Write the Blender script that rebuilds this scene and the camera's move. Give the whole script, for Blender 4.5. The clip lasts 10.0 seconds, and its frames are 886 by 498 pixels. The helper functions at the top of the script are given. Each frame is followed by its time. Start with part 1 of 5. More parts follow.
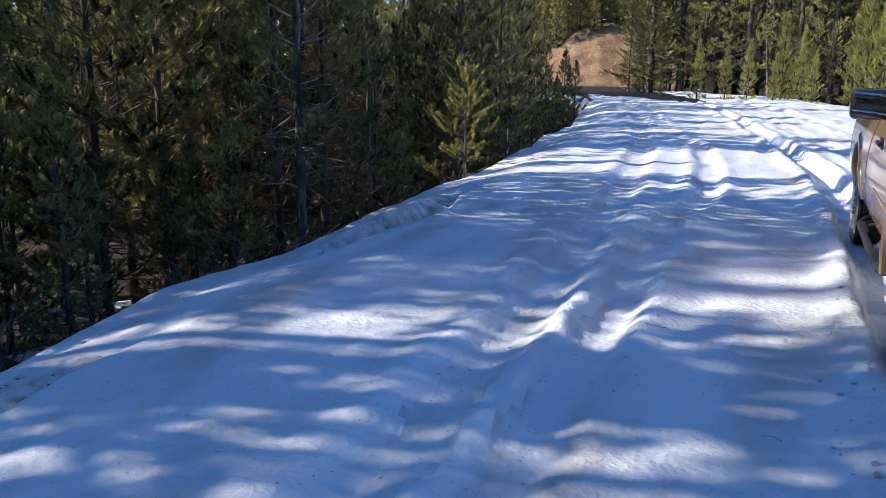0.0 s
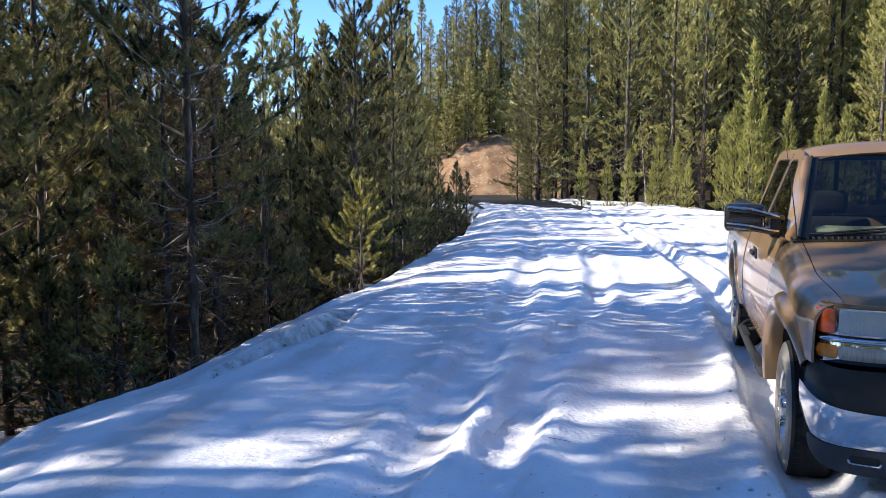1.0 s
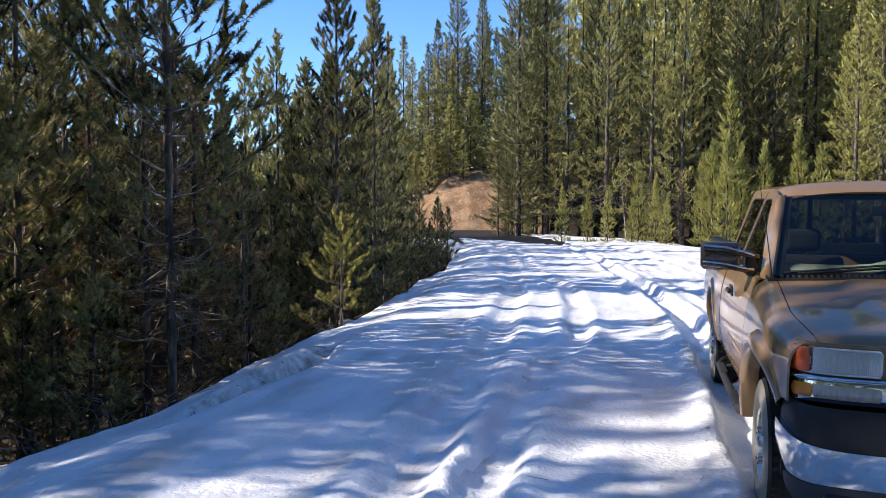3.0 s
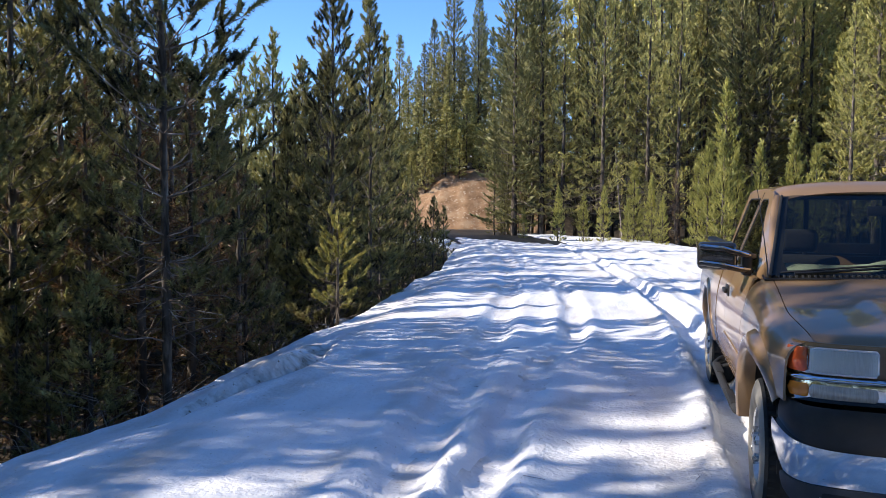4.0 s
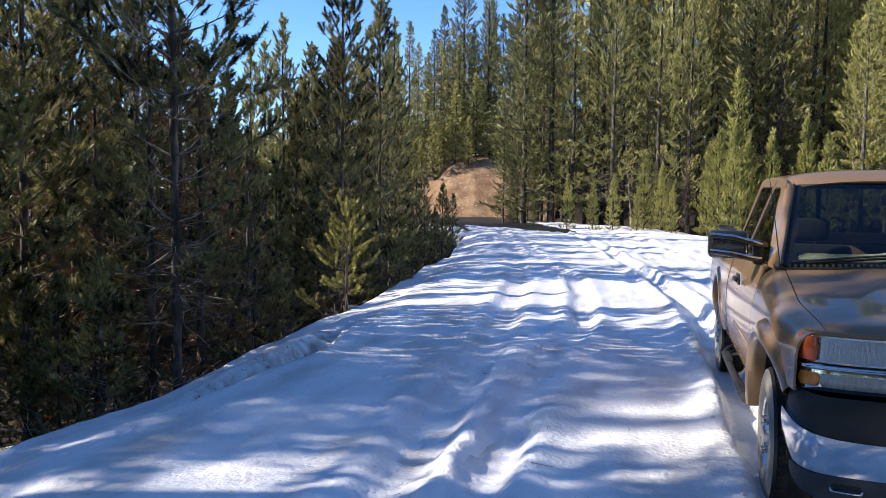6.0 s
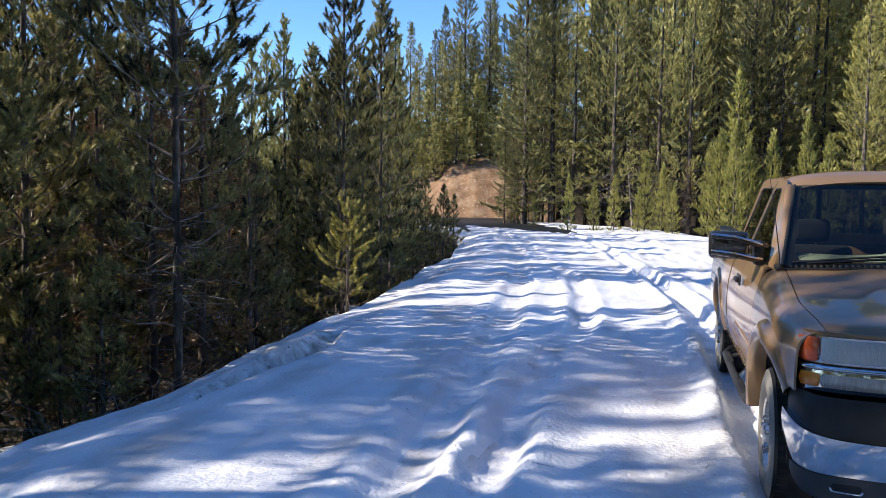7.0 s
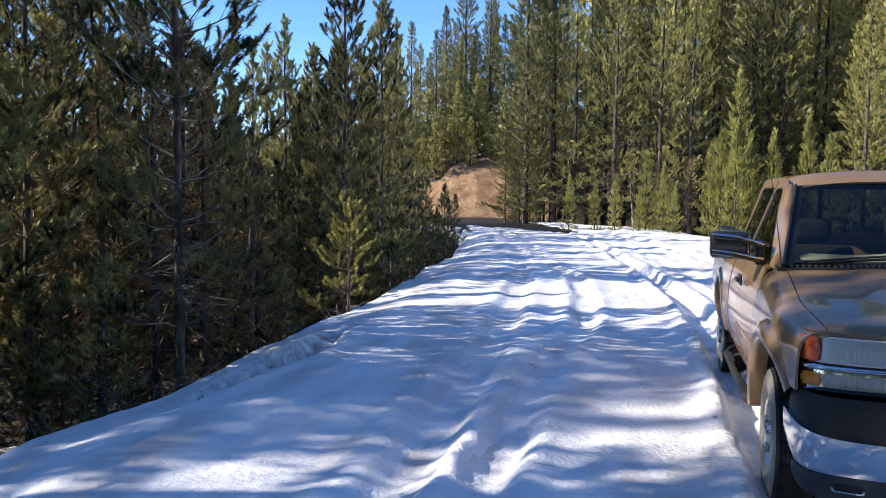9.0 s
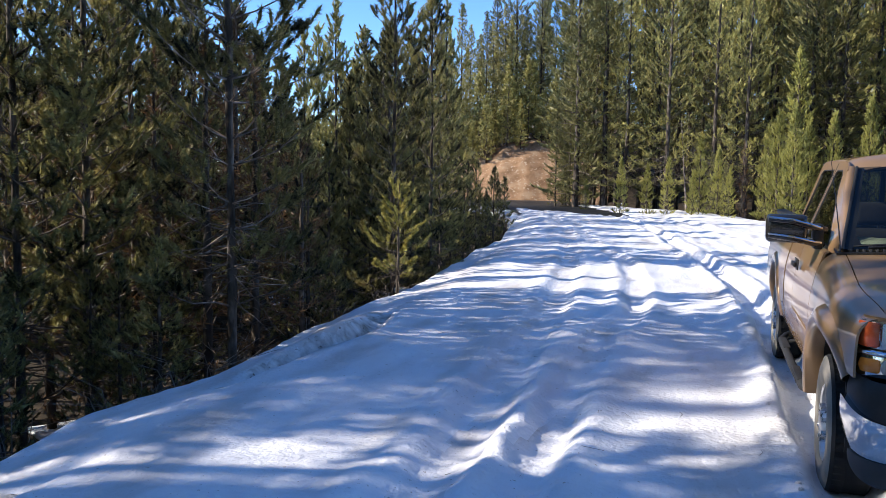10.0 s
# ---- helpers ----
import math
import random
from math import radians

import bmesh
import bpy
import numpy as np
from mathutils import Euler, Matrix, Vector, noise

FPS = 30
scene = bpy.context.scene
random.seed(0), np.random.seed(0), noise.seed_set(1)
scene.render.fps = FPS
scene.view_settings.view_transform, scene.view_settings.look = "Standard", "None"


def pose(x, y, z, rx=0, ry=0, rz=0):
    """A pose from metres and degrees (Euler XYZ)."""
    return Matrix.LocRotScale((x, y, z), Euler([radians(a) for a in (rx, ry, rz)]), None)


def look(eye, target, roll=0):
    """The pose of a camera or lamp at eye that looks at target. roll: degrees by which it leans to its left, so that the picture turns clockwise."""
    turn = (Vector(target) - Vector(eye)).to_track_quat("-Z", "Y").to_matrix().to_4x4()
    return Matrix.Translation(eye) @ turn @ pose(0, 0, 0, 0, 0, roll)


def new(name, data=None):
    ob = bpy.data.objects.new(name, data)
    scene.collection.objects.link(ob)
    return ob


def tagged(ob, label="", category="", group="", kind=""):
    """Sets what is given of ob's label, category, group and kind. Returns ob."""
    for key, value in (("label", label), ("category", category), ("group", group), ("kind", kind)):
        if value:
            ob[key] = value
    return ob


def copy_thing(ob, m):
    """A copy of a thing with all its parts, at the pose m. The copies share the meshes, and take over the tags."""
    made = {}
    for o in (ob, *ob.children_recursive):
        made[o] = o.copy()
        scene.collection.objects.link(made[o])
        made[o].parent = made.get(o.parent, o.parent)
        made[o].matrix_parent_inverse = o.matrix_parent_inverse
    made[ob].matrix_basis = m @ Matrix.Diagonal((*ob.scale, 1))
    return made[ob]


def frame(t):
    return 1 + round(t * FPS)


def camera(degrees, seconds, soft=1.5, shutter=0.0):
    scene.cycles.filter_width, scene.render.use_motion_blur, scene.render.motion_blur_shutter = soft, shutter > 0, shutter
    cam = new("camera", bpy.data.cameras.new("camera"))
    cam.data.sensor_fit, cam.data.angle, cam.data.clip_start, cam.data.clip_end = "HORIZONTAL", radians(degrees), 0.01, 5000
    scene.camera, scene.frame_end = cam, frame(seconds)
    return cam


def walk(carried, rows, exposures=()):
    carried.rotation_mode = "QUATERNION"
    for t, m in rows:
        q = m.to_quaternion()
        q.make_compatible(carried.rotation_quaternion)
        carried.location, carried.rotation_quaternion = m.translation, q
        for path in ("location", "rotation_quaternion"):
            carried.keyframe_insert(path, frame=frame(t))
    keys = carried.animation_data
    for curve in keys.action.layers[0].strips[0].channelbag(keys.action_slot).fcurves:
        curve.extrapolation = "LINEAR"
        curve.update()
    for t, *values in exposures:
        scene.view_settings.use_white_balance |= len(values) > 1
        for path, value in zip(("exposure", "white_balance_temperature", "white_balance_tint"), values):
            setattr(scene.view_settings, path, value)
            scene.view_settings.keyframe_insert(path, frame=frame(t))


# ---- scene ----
cam = camera(56.07, 10.0, soft=0.55)
ROWS = [
    (0.0, -0.613, -5.03, 1.685, 77.087, -0.468, 22.46),
    (0.25, -0.631, -5.016, 1.706, 78.804, -0.364, 18.737),
    (0.5, -0.649, -5.001, 1.726, 80.741, -0.259, 16.643),
    (0.75, -0.643, -5.016, 1.74, 82.634, -0.136, 15.388),
    (1.0, -0.636, -5.031, 1.755, 84.453, -0.013, 15.149),
    (1.5, -0.624, -5.053, 1.771, 86.435, 0.187, 15.135),
    (2.0, -0.621, -5.061, 1.774, 87.038, 0.113, 15.01),
    (2.5, -0.616, -5.058, 1.775, 86.915, -0.056, 14.351),
    (4.0, -0.626, -5.046, 1.772, 86.818, -0.406, 13.591),
    (4.5, -0.629, -5.043, 1.772, 86.525, -0.432, 13.528),
    (5.0, -0.628, -5.027, 1.767, 86.108, -0.509, 13.723),
    (5.5, -0.633, -5.031, 1.768, 85.959, -0.613, 14.087),
    (7.0, -0.632, -5.048, 1.766, 85.986, -0.781, 14.283),
    (7.5, -0.634, -5.051, 1.766, 86.125, -0.953, 13.987),
    (8.0, -0.636, -5.045, 1.763, 86.067, -1.05, 13.697),
    (8.5, -0.635, -5.042, 1.763, 85.984, -0.897, 13.878),
    (9.0, -0.634, -5.055, 1.77, 85.971, -0.699, 14.344),
    (9.5, -0.631, -5.042, 1.764, 85.762, -0.61, 14.584),
    (9.75, -0.632, -5.042, 1.762, 85.56, -0.714, 15.047),
    (10.0, -0.633, -5.042, 1.76, 84.753, -0.817, 17.755),
]
EXPOSURES = [(0.0, 0.78, 6150, 10), (0.5, 1.22, 6250, 10), (1.0, 1.20, 6500, 11), (1.5, 1.07, 6530, 11), (2.5, 0.98, 6530, 11), (10.0, 1.01, 6500, 11)]
walk(cam, [(t, pose(x, y, z, rx, ry, rz)) for t, x, y, z, rx, ry, rz in ROWS], EXPOSURES)

# ---- light ----
SUN_SIDE, SUN_HEIGHT = -16.0, 31.0          # degrees ahead of due left, degrees up
sun_way = Vector((-math.cos(radians(SUN_SIDE)) * math.cos(radians(SUN_HEIGHT)),
                  math.sin(radians(SUN_SIDE)) * math.cos(radians(SUN_HEIGHT)),
                  math.sin(radians(SUN_HEIGHT))))
world = bpy.data.worlds.new("sky")
scene.world = world
world.use_nodes = True
sky = world.node_tree.nodes.new("ShaderNodeTexSky")
sky.sky_type, sky.sun_disc = "NISHITA", False
sky.sun_elevation = radians(SUN_HEIGHT)
sky.sun_rotation = math.atan2(sun_way.x, sun_way.y)
sky.altitude, sky.air_density, sky.dust_density, sky.ozone_density = 2400, 1.0, 0.0, 4.0
background = world.node_tree.nodes["Background"]
background.inputs["Strength"].default_value = 0.14
richer = world.node_tree.nodes.new("ShaderNodeHueSaturation")
richer.inputs["Saturation"].default_value = 1.15
richer.inputs["Hue"].default_value = 0.504
world.node_tree.links.new(sky.outputs["Color"], richer.inputs["Color"])
world.node_tree.links.new(richer.outputs["Color"], background.inputs["Color"])
sun = new("sun", bpy.data.lights.new("sun", "SUN"))
sun.data.energy, sun.data.angle, sun.data.color = 4.25, radians(0.53), (1.0, 0.93, 0.82)
sun.matrix_world = look(sun_way * 60, (0, 0, 0))


# ---- materials ----
def material(name, colors, scale=4.0, rough=0.6, metal=0.0, bump=0.0, bump_scale=30.0, detail=6.0, rough_var=0.0,
             coat=0.0, spots=None, per_object=0.0, stretch=(1, 1, 1), even=False):
    """A surface whose colour runs through colours with a noise, with relief, and darker or lighter spots on top."""
    m = bpy.data.materials.new(name)
    m.use_nodes = True
    nodes, link = m.node_tree.nodes, m.node_tree.links.new
    bsdf = nodes["Principled BSDF"]
    coord = nodes.new("ShaderNodeTexCoord")
    mapping = nodes.new("ShaderNodeMapping")
    mapping.inputs["Scale"].default_value = stretch
    link(coord.outputs["Object"], mapping.inputs["Vector"])
    where = mapping.outputs["Vector"]
    noise_tex = nodes.new("ShaderNodeTexNoise")
    noise_tex.inputs["Scale"].default_value, noise_tex.inputs["Detail"].default_value = scale, detail
    link(where, noise_tex.inputs["Vector"])
    ramp = nodes.new("ShaderNodeValToRGB")
    while len(ramp.color_ramp.elements) < len(colors):
        ramp.color_ramp.elements.new(0.5)
    for i, (el, c) in enumerate(zip(ramp.color_ramp.elements, colors)):
        el.position, el.color = 0.3 + 0.4 * i / max(1, len(colors) - 1), (*c, 1)
    link(noise_tex.outputs["Fac"], ramp.inputs["Fac"])
    out = ramp.outputs["Color"]
    if spots:
        color, size, amount = spots
        spot = nodes.new("ShaderNodeTexNoise")
        spot.inputs["Scale"].default_value, spot.inputs["Detail"].default_value = size, 3
        link(coord.outputs["Object"] if even else where, spot.inputs["Vector"])
        cut = nodes.new("ShaderNodeMapRange")
        cut.inputs["From Min"].default_value, cut.inputs["From Max"].default_value = amount, amount + 0.06
        link(spot.outputs["Fac"], cut.inputs["Value"])
        mix = nodes.new("ShaderNodeMix")
        mix.data_type = "RGBA"
        link(cut.outputs["Result"], mix.inputs["Factor"])
        link(out, mix.inputs["A"])
        mix.inputs["B"].default_value = (*color, 1)
        out = mix.outputs["Result"]
    if per_object:
        info = nodes.new("ShaderNodeObjectInfo")
        span = nodes.new("ShaderNodeMapRange")
        span.inputs["To Min"].default_value, span.inputs["To Max"].default_value = 1 - per_object, 1 + per_object
        link(info.outputs["Random"], span.inputs["Value"])
        hsv = nodes.new("ShaderNodeHueSaturation")
        link(span.outputs["Result"], hsv.inputs["Value"])
        link(out, hsv.inputs["Color"])
        out = hsv.outputs["Color"]
    link(out, bsdf.inputs["Base Color"])
    bsdf.inputs["Roughness"].default_value, bsdf.inputs["Metallic"].default_value = rough, metal
    bsdf.inputs["Coat Weight"].default_value = coat
    bsdf.inputs["Coat Roughness"].default_value = 0.04
    if rough_var:
        rr = nodes.new("ShaderNodeMapRange")
        rr.inputs["To Min"].default_value, rr.inputs["To Max"].default_value = rough - rough_var, rough + rough_var
        link(noise_tex.outputs["Fac"], rr.inputs["Value"])
        link(rr.outputs["Result"], bsdf.inputs["Roughness"])
    if bump:
        grain = nodes.new("ShaderNodeTexNoise")
        grain.inputs["Scale"].default_value, grain.inputs["Detail"].default_value = bump_scale, 8
        link(coord.outputs["Object"] if even else where, grain.inputs["Vector"])
        b = nodes.new("ShaderNodeBump")
        b.inputs["Strength"].default_value, b.inputs["Distance"].default_value = bump, 0.5 / bump_scale
        link(grain.outputs["Fac"], b.inputs["Height"])
        link(b.outputs["Normal"], bsdf.inputs["Normal"])
    return m


def foliage(name, dark, light, brown, brown_from=0.66, glow=0.2, per_object=0.25, low=0.32, mid=0.58):
    """Needles: matt, partly lit through, with browned patches."""
    m = bpy.data.materials.new(name)
    m.use_nodes = True
    nodes, link = m.node_tree.nodes, m.node_tree.links.new
    bsdf, out = nodes["Principled BSDF"], nodes["Material Output"]
    coord = nodes.new("ShaderNodeTexCoord")
    n = nodes.new("ShaderNodeTexNoise")
    n.inputs["Scale"].default_value, n.inputs["Detail"].default_value = 2.2, 5
    link(coord.outputs["Object"], n.inputs["Vector"])
    geo = nodes.new("ShaderNodeNewGeometry")
    add = nodes.new("ShaderNodeMath")
    add.operation = "MULTIPLY_ADD"
    add.inputs[1].default_value = 0.16
    link(geo.outputs["Random Per Island"], add.inputs[0])
    sub = nodes.new("ShaderNodeMath")
    sub.operation = "SUBTRACT"
    sub.inputs[1].default_value = 0.08
    link(n.outputs["Fac"], sub.inputs[0])
    link(sub.outputs[0], add.inputs[2])
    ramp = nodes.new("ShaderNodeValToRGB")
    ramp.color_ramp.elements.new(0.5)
    # SHADY's dark and light stops read as shaded and sunlit tufts
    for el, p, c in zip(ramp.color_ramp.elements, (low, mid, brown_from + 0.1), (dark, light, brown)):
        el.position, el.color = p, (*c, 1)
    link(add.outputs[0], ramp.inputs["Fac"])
    info = nodes.new("ShaderNodeObjectInfo")
    span = nodes.new("ShaderNodeMapRange")
    span.inputs["To Min"].default_value, span.inputs["To Max"].default_value = 1 - per_object, 1 + per_object
    link(info.outputs["Random"], span.inputs["Value"])
    hsv = nodes.new("ShaderNodeHueSaturation")
    link(span.outputs["Result"], hsv.inputs["Value"])
    link(ramp.outputs["Color"], hsv.inputs["Color"])
    link(hsv.outputs["Color"], bsdf.inputs["Base Color"])
    bsdf.inputs["Roughness"].default_value = 0.45
    bsdf.inputs["Specular IOR Level"].default_value = 0.22
    trans = nodes.new("ShaderNodeBsdfTranslucent")
    link(hsv.outputs["Color"], trans.inputs["Color"])
    mix = nodes.new("ShaderNodeMixShader")
    mix.inputs["Fac"].default_value = glow
    link(bsdf.outputs["BSDF"], mix.inputs[1])
    link(trans.outputs["BSDF"], mix.inputs[2])
    link(mix.outputs["Shader"], out.inputs["Surface"])
    return m


def glass(name, tint=(0.75, 0.8, 0.8), rough=0.0):
    """Window glass: a thin sheet that lets light through and mirrors at a slant."""
    m = bpy.data.materials.new(name)
    m.use_nodes = True
    nodes, link = m.node_tree.nodes, m.node_tree.links.new
    clear = nodes.new("ShaderNodeBsdfTransparent")
    clear.inputs["Color"].default_value = (*tint, 1)
    gloss = nodes.new("ShaderNodeBsdfGlossy")
    gloss.inputs["Roughness"].default_value = rough
    fresnel = nodes.new("ShaderNodeFresnel")
    fresnel.inputs["IOR"].default_value = 1.5
    mix = nodes.new("ShaderNodeMixShader")
    link(fresnel.outputs["Fac"], mix.inputs["Fac"])
    link(clear.outputs["BSDF"], mix.inputs[1])
    link(gloss.outputs["BSDF"], mix.inputs[2])
    link(mix.outputs["Shader"], nodes["Material Output"].inputs["Surface"])
    return m


SNOW = material("old_snow", [(0.56, 0.525, 0.50), (0.79, 0.78, 0.795), (0.89, 0.885, 0.89)], scale=2.2, rough=0.55, bump=0.75,
                bump_scale=24, rough_var=0.08, stretch=(1, 0.3, 1), even=True, spots=((0.46, 0.41, 0.36), 34.0, 0.672))
DIRTY_SNOW = material("soiled_snow", [(0.30, 0.26, 0.22), (0.66, 0.63, 0.60), (0.88, 0.87, 0.86)], scale=7, rough=0.6, bump=0.9,
                      bump_scale=18, spots=((0.10, 0.075, 0.05), 16.0, 0.64))
TRACK_SNOW = material("packed_track_snow", [(0.52, 0.485, 0.46), (0.75, 0.735, 0.745), (0.87, 0.86, 0.865)], scale=4, rough=0.52, bump=0.75,
                      bump_scale=24, stretch=(1, 0.4, 1), even=True, spots=((0.40, 0.35, 0.31), 32.0, 0.66))
FLOOR = material("forest_floor", [(0.018, 0.014, 0.010), (0.04, 0.03, 0.02), (0.075, 0.055, 0.034)], scale=3.0, rough=0.95,
                 bump=0.8, bump_scale=25, spots=((0.8, 0.82, 0.86), 0.55, 0.66))
SOIL = material("orange_soil", [(0.16, 0.09, 0.048), (0.29, 0.172, 0.095), (0.38, 0.255, 0.155)], scale=1.3, rough=0.95, bump=0.9,
                bump_scale=9, spots=((0.44, 0.33, 0.23), 6.0, 0.60))
ASPHALT = material("wet_asphalt", [(0.008, 0.008, 0.009), (0.018, 0.018, 0.018), (0.032, 0.03, 0.028)], scale=1.5, rough=0.55,
                   bump=0.4, bump_scale=60, rough_var=0.2)
STONE = material("road_stone", [(0.24, 0.17, 0.115), (0.34, 0.26, 0.185), (0.42, 0.35, 0.27)], scale=3, rough=0.9, bump=0.5)
BARK = material("pine_bark", [(0.022, 0.017, 0.013), (0.075, 0.06, 0.048), (0.21, 0.178, 0.15)], scale=9, rough=0.95, bump=0.9,
                bump_scale=22, stretch=(1, 1, 0.35), per_object=0.25)
TWIG = material("dead_twig", [(0.055, 0.042, 0.034), (0.145, 0.115, 0.095), (0.32, 0.28, 0.24)], scale=6, rough=0.95, per_object=0.25)
# SHADY: shade and lit tufts put into the colour; NEEDLES the lighter, sunlit copy
SHADY = foliage("shade_toned_needles", (0.015, 0.015, 0.008), (0.38, 0.345, 0.13), (0.30, 0.17, 0.08), brown_from=0.75, glow=0.36, low=0.38, mid=0.61)
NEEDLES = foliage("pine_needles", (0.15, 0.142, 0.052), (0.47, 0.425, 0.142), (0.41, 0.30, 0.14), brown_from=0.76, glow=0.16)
YOUNG = foliage("young_needles", (0.165, 0.168, 0.052), (0.43, 0.405, 0.112), (0.37, 0.30, 0.10), brown_from=0.74)
FIR = foliage("fir_needles", (0.085, 0.088, 0.042), (0.27, 0.25, 0.10), (0.28, 0.235, 0.10), brown_from=0.74)
BRIGHT = foliage("bright_pine_needles", (0.15, 0.15, 0.048), (0.45, 0.41, 0.12), (0.38, 0.30, 0.10), brown_from=0.78)
# needle colour raised for the small pine, sunlight put into the colour
SUNLIT_TONE = foliage("sun_toned_pine_needles", (0.22, 0.205, 0.055), (0.62, 0.55, 0.16), (0.50, 0.38, 0.12), brown_from=0.8, glow=0.3)
GREY_TWIG = material("bare_grey_twig", [(0.14, 0.115, 0.10), (0.27, 0.235, 0.205), (0.42, 0.38, 0.34)], scale=9, rough=0.9)
DEAD = foliage("dead_needles", (0.10, 0.06, 0.03), (0.20, 0.11, 0.05), (0.26, 0.14, 0.06), brown_from=0.7)

for matt in (BARK, TWIG, FLOOR, SOIL):
    matt.node_tree.nodes["Principled BSDF"].inputs["Specular IOR Level"].default_value = 0.15


# ---- helpers for meshes ----
def mesh_of(name, verts, faces, mat, smooth=False):
    me = bpy.data.meshes.new(name)
    me.from_pydata(verts, [], faces)
    me.materials.append(mat)
    if smooth:
        me.polygons.foreach_set("use_smooth", [True] * len(me.polygons))
    me.update()
    return me


def piece(name, me, parent=None, label=""):
    ob = new(name, me)
    if parent:
        ob.parent = parent
    return tagged(ob, label)


def part(name, bm, mat, parent, label="", smooth=True):
    """Links a bmesh as one mesh object under a thing or a part."""
    me = bpy.data.meshes.new(name)
    bmesh.ops.recalc_face_normals(bm, faces=bm.faces)
    bm.to_mesh(me)
    bm.free()
    me.materials.append(mat)
    if smooth:
        me.polygons.foreach_set("use_smooth", [True] * len(me.polygons))
        me.set_sharp_from_angle(angle=radians(38))
    return piece(name, me, parent, label)


def grid_faces(rows, cols):
    i = np.arange(rows - 1)[:, None] * cols + np.arange(cols - 1)[None, :]
    return np.stack([i, i + 1, i + cols + 1, i + cols], -1).reshape(-1, 4).tolist()


def curve_at(knots):
    ys, xs = [k[0] for k in knots], [k[1] for k in knots]
    return lambda y: np.interp(y, ys, xs)


def ease(v):
    v = np.clip(v, 0, 1)
    return v * v * (3 - 2 * v)


def value_noise(x, y, seed=0):
    """Smooth noise from -1 to 1 on arrays, one unit wide."""
    xi, yi = np.floor(x).astype(np.int64), np.floor(y).astype(np.int64)
    fx, fy = ease(x - xi), ease(y - yi)

    def corner(a, b):
        h = np.sin((a * 127.1 + b * 311.7 + seed * 74.7)) * 43758.5453
        return (h - np.floor(h)) * 2 - 1
    return ((corner(xi, yi) * (1 - fx) + corner(xi + 1, yi) * fx) * (1 - fy)
            + (corner(xi, yi + 1) * (1 - fx) + corner(xi + 1, yi + 1) * fx) * fy)


# ---- ground ----
road_left = curve_at([(-60, -3.4), (-3, -4.25), (-2, -4.55), (-1.2, -4.76), (-0.4, -4.88), (1.2, -4.74), (2.7, -4.84), (4.2, -4.98), (5.5, -5.08), (7.3, -5.06), (10.1, -5.35), (13.3, -5.75), (17.3, -6.05),
                      (24, -7.3), (30, -8.8), (37, -11.0), (42, -15.0), (46, -22.0), (50, -34.0), (60, -70.0), (90, -130)])
road_right = curve_at([(-60, 6.5), (10, 6.5), (18, 4.8), (24, 3.2), (29.6, 1.7), (34, 0.4), (37, -1.2), (40, -3.6), (43, -7.2), (46, -10.0), (49, -13),
                       (55, -30), (90, -110)])


def bank_place(x, y):
    """Metres along the foot of the cut bank, and metres behind it."""
    dx, dy = x + 19.2, y - 48.2
    return 0.992 * dx + 0.128 * dy, -0.128 * dx + 0.992 * dy


def ground_height(x, y):
    x, y = np.asarray(x, float), np.asarray(y, float)
    out_left = road_left(y) - x
    out_right = x - road_right(y)
    z = np.full(np.broadcast(x, y).shape, -0.14)
    z = z - 0.75 * ease((out_left + 0.15) / 0.9) - 0.75 * ease((out_left - 0.5) / 3.2) - 0.03 * np.clip(out_left - 3, 0, 30)
    right = np.clip(out_right, 0, None)
    along, behind = bank_place(x, y)
    bank = ease((17.0 - along) / 6.0) * ease((along + 16) / 8) * (0.62 + 0.38 * ease((along - 1.5) / 5.5))
    rise = 4.1 * (0.6 * np.clip(behind / 5.5, 0, 1) + 0.4 * ease(behind / 5.5)) * bank + 0.13 * np.clip(behind - 4.0, 0, 70) * ease((along + 20) / 10)
    z = z + rise - 0.25 * ease(right / 2) * (1 - bank)
    z = z + 0.12 * value_noise(x * 0.35, y * 0.35, 3) * ease((np.maximum(out_left, out_right)) / 1.5)
    return z


gx = np.concatenate([np.linspace(-900, -70, 14), np.linspace(-64, 60, 120), np.linspace(70, 900, 14)])
gy = np.concatenate([np.linspace(-900, -50, 12), np.linspace(-44, 110, 140), np.linspace(120, 1200, 14)])
GX, GY = np.meshgrid(gx, gy)
GZ = ground_height(GX, GY)
along_bank, behind_bank = bank_place(GX, GY)
GZ = GZ - 0.5 * ((along_bank > -10.5) & (along_bank < 13) & (behind_bank > 0.4) & (behind_bank < 5.2))
ground = tagged(piece("ground", mesh_of("ground", np.stack([GX, GY, GZ], -1).reshape(-1, 3).tolist(), grid_faces(len(gy), len(gx)), FLOOR, True)),
                "dark forest floor of needles with patches of old snow", "ground", kind="structure")

# asphalt that shows where the snow has melted
ASPHALT_EDGE = [(-4.2, 31.0), (-7.0, 34.2), (-10.2, 37.0), (-16, 40.2), (-24, 44.0), (-34, 47.5), (-40, 54), (-28, 53.5), (-15, 49.2), (-9.9, 46.4), (-8.0, 41.5), (-6.6, 38.0), (-5.6, 35.0)]


def inside(x, y, poly):
    hit = np.zeros(np.broadcast(x, y).shape, bool)
    for (x0, y0), (x1, y1) in zip(poly, poly[1:] + poly[:1]):
        cross = ((y0 > y) != (y1 > y)) & (x < (x1 - x0) * (y - y0) / (y1 - y0 + 1e-9) + x0)
        hit ^= cross
    return hit


